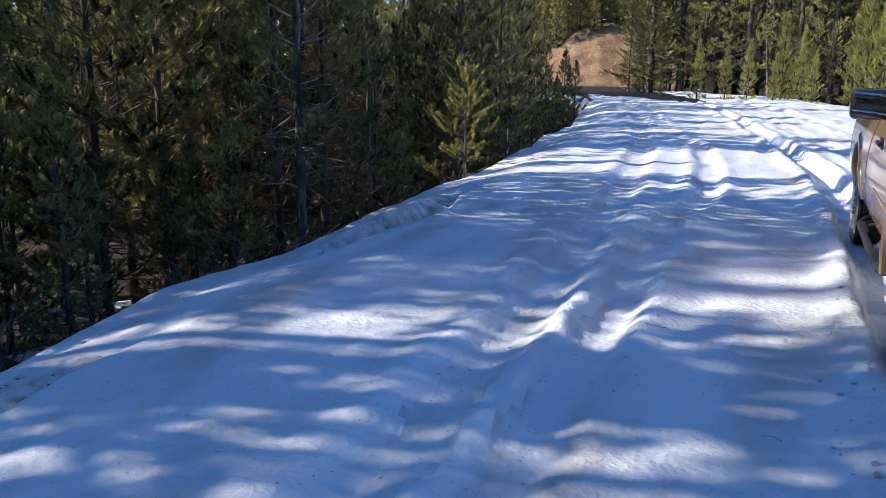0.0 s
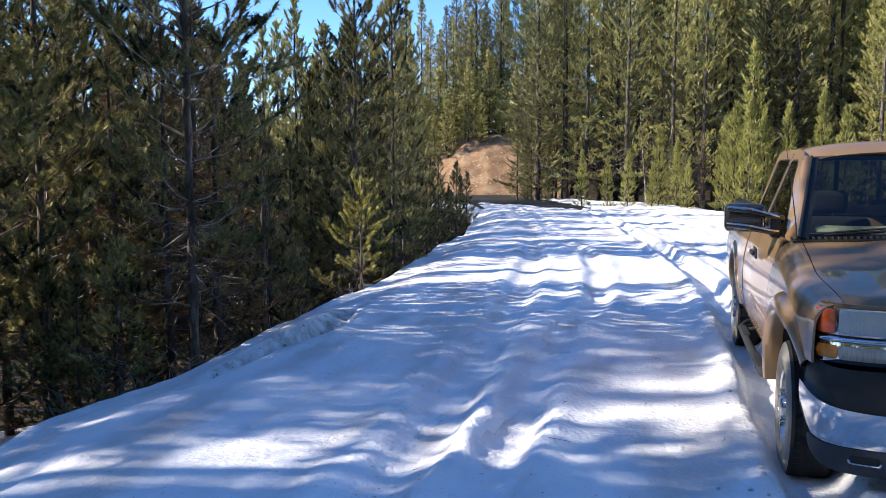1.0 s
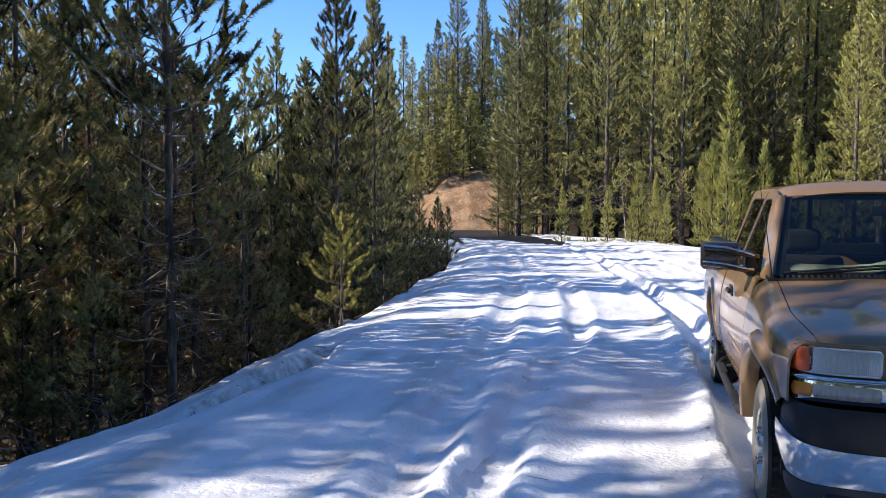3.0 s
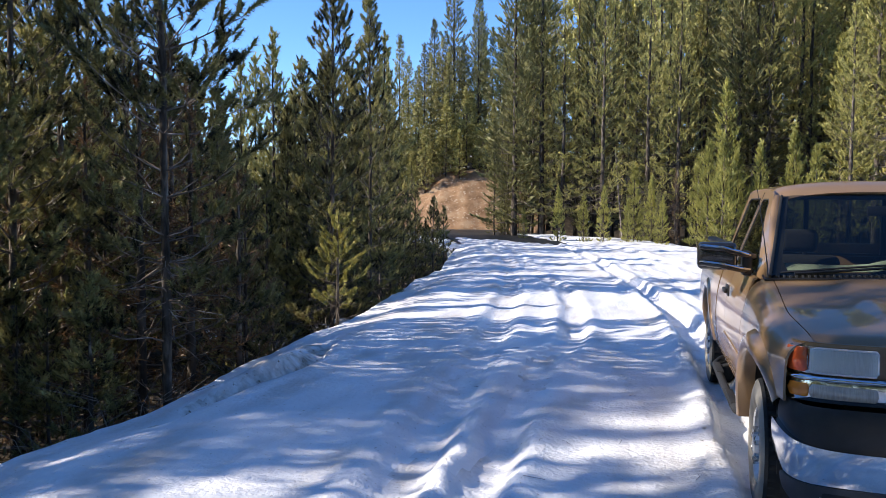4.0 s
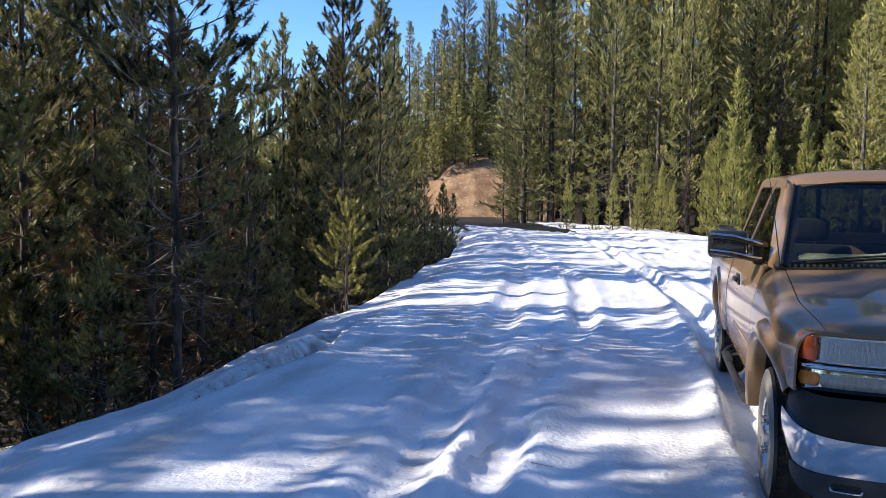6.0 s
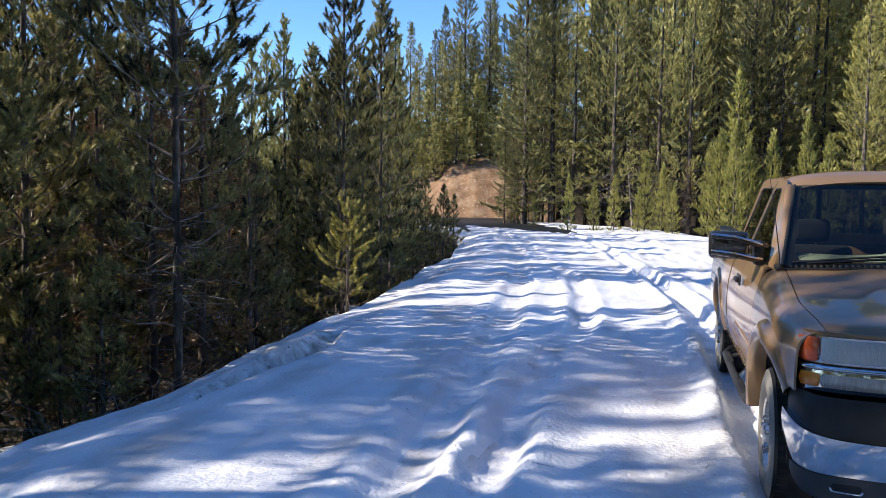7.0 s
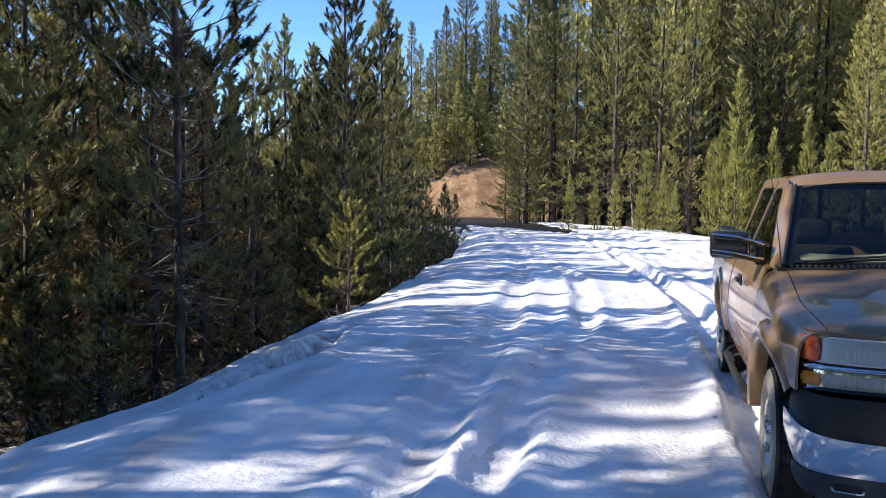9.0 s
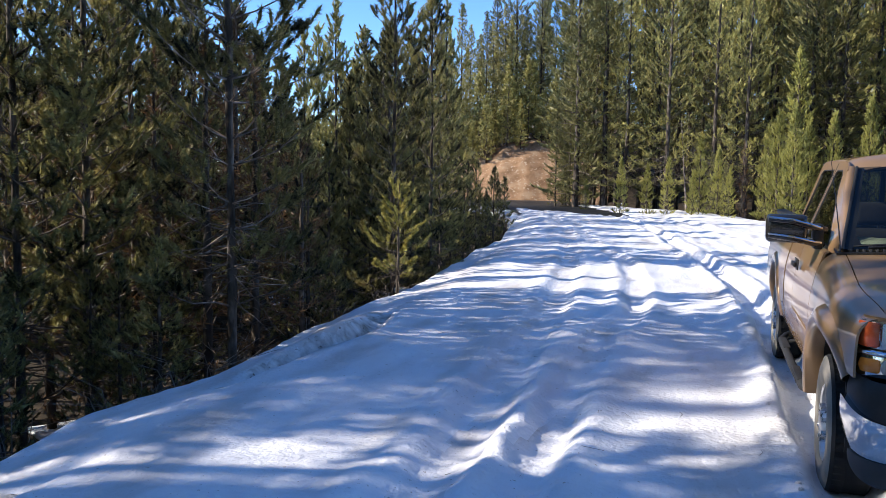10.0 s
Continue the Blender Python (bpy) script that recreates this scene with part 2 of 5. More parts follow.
def edge_distance(x, y, poly):
    best = np.full(np.broadcast(x, y).shape, 1e9)
    for (x0, y0), (x1, y1) in zip(poly, poly[1:] + poly[:1]):
        dx, dy = x1 - x0, y1 - y0
        t = np.clip(((x - x0) * dx + (y - y0) * dy) / (dx * dx + dy * dy), 0, 1)
        best = np.minimum(best, np.hypot(x - x0 - t * dx, y - y0 - t * dy))
    return np.where(inside(x, y, poly), -best, best)


bm = bmesh.new()
ring = [bm.verts.new((x, y, 0.0)) for x, y in [(-3.6, 29.5), (-8.7, 31), (-10.7, 37), (-14.6, 42), (-21.5, 46), (-33.5, 50), (-60, 60), (-40, 58), (-13.5, 52.5), (-8.5, 48), (-5, 40)]]
bm.faces.new(ring)
bmesh.ops.triangulate(bm, faces=bm.faces)
road = tagged(part("road", bm, ASPHALT, None), "wet dark asphalt road bared by melting snow", "road", kind="structure")

# ---- the snow on the road ----
RUTS = [  # depth, half width, ridge, [(y, x)]
    (0.065, 0.20, 0.035, [(-6, -1.9), (-0.6, -1.98), (0.8, -2.1), (3, -2.25), (6, -2.5), (10, -3.0), (18, -4.3), (30, -7.0), (44, -14)]),
    (0.06, 0.16, 0.035, [(-6, -1.45), (0.8, -1.55), (3.3, -1.60), (4.9, -1.42), (8.0, -1.66), (10.5, -2.05), (13.9, -3.0), (18.5, -4.0), (30, -6.4), (44, -13)]),
    (0.15, 0.175, 0.075, [(-6, 0.16), (0.07, 0.125), (4.8, 0.09), (7.15, -0.12), (10.9, -0.55), (14.5, -1.2), (18.2, -1.75), (30, -4.2), (44, -11)]),
    (0.04, 0.16, 0.03, [(-6, 0.9), (5, 0.9), (10, 0.5), (16, -0.6), (24, -2.0), (34, -4.6)]),
    (0.12, 0.22, 0.04, [(-6, 1.85), (8, 1.75), (12, 1.4), (18, 0.3), (30, -2.4)]),
]


HOLLOWS = [  # [(y, x) of the crest], from, to, depth, height of the berm
    ([(0.5, -4.14), (1.16, -4.08), (1.6, -4.03), (1.9, -3.92), (2.3, -3.78), (3.2, -3.88), (4.6, -4.2)], 0.5, 4.8, 0.22, 0.13),
    ([(-3.4, -3.84), (-2.49, -3.88), (-2.05, -3.97), (-1.6, -3.90), (-1.0, -3.8)], -4.2, -0.9, 0.10, 0.07),
]


def hollow_place(x, y, hollow):
    """Metres beyond a hollow's crest, how strong it is there, and how far its berm has risen."""
    knots, y0, y1, deep, high = hollow
    crest = np.interp(y, [k[0] for k in knots], [k[1] for k in knots])
    d = crest - x + 0.04 * value_noise(x * 0 + 3, y * 2.1, 14) + 0.015 * value_noise(x * 5, y * 6, 17)
    return d, ease((y - y0) / 0.5) * ease((y1 - y) / 2.4), ease((y - y0) / 2.2)


def snow_height(x, y):
    left, right = x - road_left(y), road_right(y) - x
    z = 0.15 + 0.025 * value_noise(x * 0.5, y * 0.3, 11) + 0.010 * value_noise(x * 1.6, y * 1.1, 12) + 0.009 * value_noise(x * 3.7, y * 2.6, 16) * (0.4 + ease((x + 3) / 2)) + 0.006 * value_noise(x * 8, y * 6, 13) + 0.004 * value_noise(x * 15, y * 9, 18)
    # wavy ridges that the sun has melted across the tracks
    wave = np.sin(y * 4.4 + 2.2 * value_noise(x * 0.9, y * 0.4, 21) + 0.6 * x) * np.clip(value_noise(x * 0.7, y * 0.25, 22) + 0.45, 0, 1)
    z = z + 0.009 * wave * ease((x + 3.6) / 1.6) * ease((y + 1) / 3)
    # lumps left where the far snow was churned
    z = z + ease((y - 7) / 6) * (0.022 * value_noise(x * 1.9, y * 1.3, 23) + 0.020 * value_noise(x * 4.3, y * 3.0, 24) + 0.010 * value_noise(x * 9, y * 6, 25))
    for depth, half, ridge, path in RUTS:
        centre = np.interp(y, [p[0] for p in path], [p[1] for p in path])
        d = x - centre + 0.03 * value_noise(y * 1.3, x * 0 + depth * 90, 31)
        strength = (0.75 + 0.5 * value_noise(y * 0.5, x * 0 + depth * 70, 32)) * (1 - 0.45 * ease((y - 8) / 8))
        z = z + (0.014 * value_noise(x * 13, y * 11, 33) + 0.012 * value_noise(x * 6, y * 5, 34)) * np.exp(-((np.abs(d) - half) / (0.9 * half)) ** 2) * ease((9 - y) / 5)
        z = z - depth * strength * np.exp(-(d / half) ** (12 if depth > 0.1 else 4)) + ridge * strength * np.exp(-((np.abs(d) - 1.55 * half) / (0.7 * half)) ** 2)
    # hollows melted behind a crest, with the ploughed berm standing beyond them
    for hollow in HOLLOWS:
        d, along, swell = hollow_place(x, y, hollow)
        rough_wall = 0.045 * value_noise(x * 5, y * 5, 15) + 0.03 * value_noise(x * 11, y * 11, 19)
        z = z + along * (-hollow[3] * ease(d / 0.07) * (1 - ease((d - 0.10) / 0.30)) + (hollow[4] * swell + rough_wall * (1 - ease((d - 0.24) / 0.16))) * ease((d - 0.08) / 0.34) * (1 - ease((d - 0.45) / 0.35))
                         + 0.035 * np.exp(-((d + 0.06) / 0.11) ** 2))
    z = z - 0.20 * (1 - ease(left / 1.3)) ** 1.5
    z = z - 0.12 * (1 - ease(right / 1.5))
    bare = edge_distance(x + 0.35 * value_noise(x * 0.9, y * 0.9, 41), y + 0.6 * value_noise(x * 0.9, y * 0.5, 42), ASPHALT_EDGE)
    z = z - 0.11 * (1 - ease(bare / 7)) - 0.12 * (1 - ease((bare - 0.35) / 0.4))
    return z


sy = [-9.0]
while sy[-1] < 56:
    sy.append(sy[-1] + max(0.05, 0.0115 * (abs(sy[-1] + 5.0) + 1.2)))
sy = np.concatenate([np.linspace(-42, -9.8, 18), sy])
inner = np.concatenate([np.linspace(0, 0.06, 20)[:-1], np.linspace(0.06, 0.62, 140)[:-1], np.linspace(0.62, 1, 46)])
L, Rr = road_left(sy)[:, None], road_right(sy)[:, None]
SX = L + (Rr - L) * inner[None, :] + 0.05 * value_noise(sy * 1.7, sy * 0, 51)[:, None] * (1 - inner[None, :])
SY = np.repeat(sy[:, None], len(inner), 1)
SZ = snow_height(SX, SY)
# the broken side of the snow at either edge
wob = 0.06 * value_noise(sy * 2.3, sy * 0 + 7, 52)[:, None] + 0.03 * value_noise(sy * 7.0, sy * 0 + 7, 53)[:, None]
sides = [(-0.03, -0.05), (-0.06 + wob, -0.20), (-0.10 + wob * 0.5, -0.36), (-0.16 + wob, -0.60), (-0.3, -1.0)]
lx = np.concatenate([SX[:, :1] + dx for dx, dz in reversed(sides)], 1)
lz = np.concatenate([SZ[:, :1] + dz for dx, dz in reversed(sides)], 1)
rx_, rz_ = SX[:, -1:] + 0.1, SZ[:, -1:] - 0.5
SX, SZ = np.concatenate([lx, SX, rx_], 1), np.concatenate([lz, SZ, rz_], 1)
SY = np.repeat(sy[:, None], SX.shape[1], 1)
snow_mesh = mesh_of("snow", np.stack([SX, SY, SZ], -1).reshape(-1, 3).tolist(), grid_faces(*SX.shape), SNOW, True)
# the soiled, crumbling walls of the hollows and the broken edge
snow_mesh.materials.append(DIRTY_SNOW)
soiled = np.zeros(SX.shape, bool)
for hollow in HOLLOWS:
    d, along, swell = hollow_place(SX, SY, hollow)
    d = d + 0.07 * value_noise(SX * 6, SY * 4, 71)
    soiled |= (d > 0.04) & (d < 0.34) & (along > 0.25)
tracked = np.zeros(SX.shape, bool)
for depth, half, ridge, path in RUTS:
    d = np.abs(SX - np.interp(SY, [p[0] for p in path], [p[1] for p in path])) + 0.09 * value_noise(SX * 5, SY * 2.2, 72) + 0.05 * value_noise(SX * 14, SY * 9, 73)
    tracked |= (d < 0.75 * half) & (value_noise(SX * 0.9, SY * 0.7, 74) > -0.45)
snow_mesh.materials.append(TRACK_SNOW)
which = np.where(soiled, 1, np.where(tracked, 2, 0))[:-1, :-1]
snow_mesh.polygons.foreach_set("material_index", which.ravel().astype(np.int32))
snow = tagged(piece("snow", snow_mesh),
              "packed old snow with wheel ruts over the forest road", "snow", kind="structure")

# the cut slope of bare soil over the bend
BX, BY = np.meshgrid(np.linspace(-32, -7, 110), np.linspace(46.5, 58, 90))
bank_along, bank_behind = bank_place(BX, BY)
ragged = 0.5 * value_noise(BX * 0.6, BY * 0.6, 63) + 0.25 * value_noise(BX * 1.7, BY * 1.7, 64)
bare_soil = np.minimum(np.minimum(bank_behind + 0.2, 5.9 - bank_behind), np.minimum(14.5 - bank_along, bank_along + 12)) + ragged
BZ = ground_height(BX, BY) + 0.06 + 0.09 * value_noise(BX * 1.1 + 0.5 * BY, BY * 0.5, 61) + 0.06 * value_noise(BX * 2.1, BY * 1.2, 65) + 0.05 * value_noise(BX * 2.4, BY * 2.4, 62) - 0.4 * (1 - ease(bare_soil / 0.5))
bank = tagged(piece("cut_bank", mesh_of("cut_bank", np.stack([BX, BY, BZ], -1).reshape(-1, 3).tolist(), grid_faces(90, 110), SOIL, True)),
              "steep cut bank of bare orange soil and stones", "bank", kind="structure")


# ---- trees ----
def tubes(paths, radii, sides):
    """One mesh's vertices and faces for many tapered tubes: paths (n, k, 3), radii (n, k)."""
    n, k, _ = paths.shape
    tang = np.gradient(paths, axis=1)
    tang /= np.linalg.norm(tang, axis=2, keepdims=True) + 1e-9
    ref = np.where(np.abs(tang[..., 2:3]) > 0.9, np.array([1.0, 0, 0]), np.array([0, 0, 1.0]))
    a = np.cross(tang, ref)
    a /= np.linalg.norm(a, axis=2, keepdims=True) + 1e-9
    b = np.cross(tang, a)
    ang = np.arange(sides) * 2 * math.pi / sides
    v = (paths[:, :, None, :] + radii[:, :, None, None] * (a[:, :, None, :] * np.cos(ang)[None, None, :, None] + b[:, :, None, :] * np.sin(ang)[None, None, :, None]))
    idx = np.arange(n * k * sides).reshape(n, k, sides)
    nxt = np.roll(idx, -1, axis=2)
    f = np.stack([idx[:, :-1], nxt[:, :-1], nxt[:, 1:], idx[:, 1:]], -1).reshape(-1, 4)
    return v.reshape(-1, 3), f


def conifer(name, seed, height, thick, crown_from, spread, gap, arms, shoots, needles, needle_mat, label, droop=0.0, dead=10, top_lift=0.95,
            taper=0.75, category="tree", trunk_sides=7, joints=5, twiggy=True, spacing=2.0, tufted=False, core=0.36, upturn=0.20, level=0.12):
    """A conifer: trunk, whorls of limbs that turn up at their ends, and bottle-brush shoots of needles. needles: count, length, width on a shoot."""
    rng = np.random.default_rng(seed)
    count, nlen, nwid = needles
    root = tagged(new(name), label, category)
    # trunk
    k = 12 if joints < 5 else 26
    zs = np.linspace(-0.4, height, k)
    bend = np.cumsum(rng.normal(0, 0.012 * height / k, (k, 2)), 0) * (1.2 if joints < 5 else 2.0)
    bend -= bend[1]
    axis = np.column_stack([bend, zs])
    rad = thick * np.clip(1 - np.clip(zs, 0, None) / height, 0, 1) ** 0.8 + 0.008
    rad *= 1 + rng.uniform(-0.09, 0.09, k)
    rad[:2] *= 1.12
    v, f = tubes(axis[None], rad[None], trunk_sides)
    piece("trunk", mesh_of(name + "_trunk", v.tolist(), f.tolist(), BARK, True), root)
    at = lambda z: np.array([np.interp(z, zs, axis[:, 0]), np.interp(z, zs, axis[:, 1]), z])
    # limbs
    limbs, limb_r, has = [], [], []
    z = crown_from * height
    levels = []
    while z < height - 0.12:
        levels.append(z)
        z += gap * rng.uniform(0.7, 1.3) * (0.55 + 0.45 * (height - z) / height)
    levels = [(z, True) for z in levels] + [(rng.uniform(0.12, crown_from + 0.12) * height, False) for _ in range(dead)]
    for z, green in levels:
        rel = (height - z) / (height * (1 - crown_from))
        turn = rng.uniform(0, 6.28)
        number = max(3, int(round(arms * rng.uniform(0.75, 1.25)))) if green else rng.integers(1, 4)
        for i in range(number):
            az = turn + 6.283 * i / number + rng.normal(0, 0.25)
            reach = spread * (0.05 + min(rel, 1.0) ** taper) * rng.uniform(0.5, 1.12)
            if rel > 0.85:
                reach *= rng.uniform(0.6, 1.0)
            if not green:
                reach = spread * rng.uniform(0.3, 0.9)
            lift = (top_lift * (1 - min(rel, 1)) ** 1.2 + level - droop * min(rel, 1) + rng.normal(0, 0.10)) if green else rng.normal(-0.15, 0.25)
            s = np.linspace(0, 1, joints)
            out = np.array([math.cos(az), math.sin(az)])
            side = np.array([-out[1], out[0]]) * rng.normal(0, 0.10)
            h = reach * (s * math.cos(lift))
            up = reach * (s * math.sin(lift) + (upturn + 0.1 * rng.random()) * s ** 2.2 * (1 if green else -0.3))
            p = at(z)[None] + np.column_stack([out[0] * h + side[0] * reach * s * s, out[1] * h + side[1] * reach * s * s, up])
            p[1:] += rng.normal(0, 0.02 * reach, (joints - 1, 3))
            limbs.append(p)
            r = (0.004 + 0.0075 * reach) * (1 if green else 0.7 if joints == 5 else 1.3)
            limb_r.append(r * np.linspace(1, 0.2, joints))
            has.append(green)
    limbs, limb_r, has = np.array(limbs), np.array(limb_r), np.array(has)
    # branchlets, and the sleeves of needles along them
    base, way, size = [], [], []
    twigs, twig_r = [], []
    step = spacing * nlen

    def sleeve(p, start):
        """Shoots set end to end along a path of points, from a share of its length outwards."""
        seg = np.linalg.norm(np.diff(p, axis=0), axis=1)
        run = np.concatenate([[0], np.cumsum(seg)])
        n = max(1, int(round(run[-1] * (1 - start) / step)))
        d = np.linspace(start * run[-1], run[-1], n + 1)[1:] - 0.5 * step * rng.random(n)
        pos = np.stack([np.interp(d, run, p[:, j]) for j in range(3)], 1)
        ahead = np.stack([np.interp(d + 0.08, run, p[:, j]) for j in range(3)], 1)
        back = np.stack([np.interp(d - 0.08, run, p[:, j]) for j in range(3)], 1)
        t = ahead - back + np.array([0, 0, 0.015])
        base.append(pos - 0.6 * nlen * t / (np.linalg.norm(t, axis=1, keepdims=True) + 1e-9))
        way.append(t / (np.linalg.norm(t, axis=1, keepdims=True) + 1e-9))
        size.append(rng.uniform(0.85, 1.15, n))

    for p in limbs[has]:
        reach = np.linalg.norm(p[-1] - p[0])
        sleeve(p, (0.70 if tufted else 0.45) if reach > 0.5 else 0.2)
        m = int(shoots * reach * rng.uniform(0.75, 1.25) + 0.5)
        ts = np.sort(1.0 - 0.62 * rng.random(m) ** 1.4) if tufted else np.sort(rng.uniform(0.28, 0.93, m))
        for k, t in enumerate(ts):
            root_at = np.array([np.interp(t, np.linspace(0, 1, joints), p[:, j]) for j in range(3)])
            d = p[-1] - p[max(0, joints - 3)]
            d = d / (np.linalg.norm(d) + 1e-9)
            flat = np.array([-d[1], d[0], 0.0]) * (1 if k % 2 else -1)
            flat /= np.linalg.norm(flat) + 1e-9
            long = (0.10 + (0.24 if tufted else 0.42) * reach * (1.08 - t)) * rng.uniform(0.6, 1.2)
            out = d * rng.uniform(0.5, 0.9) + flat * rng.uniform(0.4 if tufted else 0.5, 1.0) + np.array([0, 0, rng.uniform(-0.15, 0.55 if tufted else 0.35) - 0.5 * droop])
            out /= np.linalg.norm(out)
            lift = np.array([0, 0, (0.22 - 0.2 * droop) * long])
            q = np.stack([root_at, root_at + 0.55 * long * out, root_at + long * out + lift])
            sleeve(q, 0.15 if tufted else 0.22)
            if twiggy:
                twigs.append(q[[0, 2]][None])
                twig_r.append(np.array([[0.0045, 0.0025]]))
    tip = at(height)
    n_top = 8
    base.append(tip[None] - np.column_stack([np.zeros(n_top), np.zeros(n_top), np.linspace(0.02, 0.6, n_top)]))
    a = np.column_stack([rng.normal(0, 0.25, n_top), rng.normal(0, 0.25, n_top), np.ones(n_top)])
    way.append(a / np.linalg.norm(a, axis=1, keepdims=True))
    size.append(np.full(n_top, 1.0))
    base, way, size = np.concatenate(base), np.concatenate(way), np.concatenate(size)
    v, f = tubes(limbs, limb_r, 3)
    faces = f.tolist()
    if twigs:
        tv, tf = tubes(np.concatenate(twigs), np.concatenate(twig_r), 3)
        faces += (tf + len(v)).tolist()
        v = np.concatenate([v, tv])
    tagged(piece("limbwork", mesh_of(name + "_branches", v.tolist(), faces, TWIG, True), root), kind="stuff")
    # needles
    n = len(base)
    ref = np.where(np.abs(way[:, 2:3]) > 0.9, np.array([1.0, 0, 0]), np.array([0, 0, 1.0]))
    u = np.cross(way, ref)
    u /= np.linalg.norm(u, axis=1, keepdims=True)
    w = np.cross(way, u)
    th = rng.uniform(0, 6.283, (n, count))
    along = rng.uniform(-0.1, 1.0, (n, count)) * (1.15 * step) * size[:, None]
    radial = u[:, None] * np.cos(th)[..., None] + w[:, None] * np.sin(th)[..., None]
    lean = rng.uniform(0.15 if tufted else 0.4, 0.95, (n, count))[..., None]
    nd = way[:, None] * lean + radial * (1.2 - 0.5 * lean)
    nd /= np.linalg.norm(nd, axis=2, keepdims=True)
    ln = nlen * rng.uniform(0.7, 1.2, (n, count))[..., None] * size[:, None, None]
    foot = base[:, None] + way[:, None] * along[..., None]
    across = np.cross(nd, radial + rng.normal(0, 0.6, radial.shape))
    across /= np.linalg.norm(across, axis=2, keepdims=True) + 1e-9
    across = across * nwid * 0.5
    tri = np.stack([foot - across, foot + across, foot + nd * ln], 2).reshape(-1, 3)
    # the close-packed heart of each shoot
    long = (1.25 * step * size)[:, None]
    first, last = base - 0.1 * long * way, base + long * way + 0.35 * nlen * way
    spin = rng.uniform(0, 6.283, n)
    ring = []
    for j in range(3):
        a = spin + 2.094 * j
        r = core * nlen * rng.uniform(0.75, 1.25, n) * size
        ring.append(base + way * long * rng.uniform(0.35, 0.75, n)[:, None] + (u * np.cos(a)[:, None] + w * np.sin(a)[:, None]) * r[:, None])
    if core:
        heart = []
        for j in range(3):
            p, q = ring[j], ring[(j + 1) % 3]
            heart += [np.stack([first, q, p], 1), np.stack([last, p, q], 1)]
        tri = np.concatenate([tri, np.concatenate(heart).reshape(-1, 3)])
    me = bpy.data.meshes.new(name + "_crown")
    t3 = len(tri) // 3
    me.vertices.add(len(tri))
    me.vertices.foreach_set("co", tri.astype(np.float32).ravel())
    me.loops.add(len(tri))
    me.loops.foreach_set("vertex_index", np.arange(len(tri), dtype=np.int32))
    me.polygons.add(t3)
    me.polygons.foreach_set("loop_start", np.arange(0, len(tri), 3, dtype=np.int32))
    me.materials.append(needle_mat)
    me.update(calc_edges=True)
    me.validate()
    piece("crown", me, root)
    return root


EYE_X, EYE_Y = -0.63, -5.04
AHEAD, SIDE = Vector((-0.2334, 0.9724)), Vector((0.9724, 0.2334))


def spot(across, depth):
    """Plan place at a depth ahead of where the camera stands, across: slope to its right."""
    p = Vector((EYE_X, EYE_Y)) + depth * (AHEAD + across * SIDE)
    return p.x, p.y


taken = []
GLADES = [(-12.83, 6.63, 0.6), (-9.58, 3.48, 0.6), (-11.19, 2.81, 0.6)]      # x, y, radius of gaps in the wood


def plant(tree, x, y, turn=0.0, size=1.0, wide=1.0, group="", lean=0.0):
    if any(math.hypot(x - a, y - b) < r for a, b, r in GLADES):
        return None
    z = float(ground_height(x, y)) - 0.02
    m = pose(x, y, z, lean, lean * 0.6, turn) @ Matrix.Diagonal((size * wide, size * wide, size, 1))
    taken.append((x, y))
    ob = copy_thing(tree, m)
    if group:
        tagged(ob, group=group)
    return ob


NEAR = (80, 0.062, 0.0098)
MID = (22, 0.080, 0.020)
LOW = (5, 0.20, 0.14)
SLOPE = (11, 0.10, 0.034)
FAR = (12, 0.095, 0.030)
BACK = (6, 0.16, 0.10)
# the near pines wear the SHADY tone, darkened for the shade they stand in
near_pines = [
    conifer("pine_tree", 1, 9.6, 0.046, 0.12, 1.38, 0.38, 4.8, 8.0, NEAR, SHADY, "tall lodgepole pine with shade-toned needles and bare lower twigs", dead=30, taper=0.6, tufted=True, spacing=2.3),
    conifer("pine_tree", 2, 8.4, 0.048, 0.08, 1.5, 0.40, 4.8, 8.0, NEAR, SHADY, "dense shade-toned green lodgepole pine in the roadside forest", dead=22, tufted=True, spacing=2.3),
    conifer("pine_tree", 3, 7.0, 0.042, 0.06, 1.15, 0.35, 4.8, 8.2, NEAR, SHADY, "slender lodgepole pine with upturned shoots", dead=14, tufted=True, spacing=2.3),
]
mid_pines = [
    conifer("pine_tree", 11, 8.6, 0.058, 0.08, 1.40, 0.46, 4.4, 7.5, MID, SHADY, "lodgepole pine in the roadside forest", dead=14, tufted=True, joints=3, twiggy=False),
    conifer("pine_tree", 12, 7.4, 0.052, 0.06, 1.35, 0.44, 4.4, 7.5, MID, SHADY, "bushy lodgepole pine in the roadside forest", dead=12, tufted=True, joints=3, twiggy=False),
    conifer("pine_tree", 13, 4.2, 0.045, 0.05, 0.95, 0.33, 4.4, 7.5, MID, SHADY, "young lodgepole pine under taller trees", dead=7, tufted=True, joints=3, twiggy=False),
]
# lighter needle colour makes these look sunlit beside the SHADY pines
bright_pines = [
    conifer("pine_tree", 14, 8.2, 0.055, 0.06, 1.25, 0.42, 4.6, 7.0, (17, 0.085, 0.026), NEEDLES, "pointed lodgepole pine with yellow-green needles in the sunlit tone", dead=10, tufted=True, joints=3, twiggy=False),
]
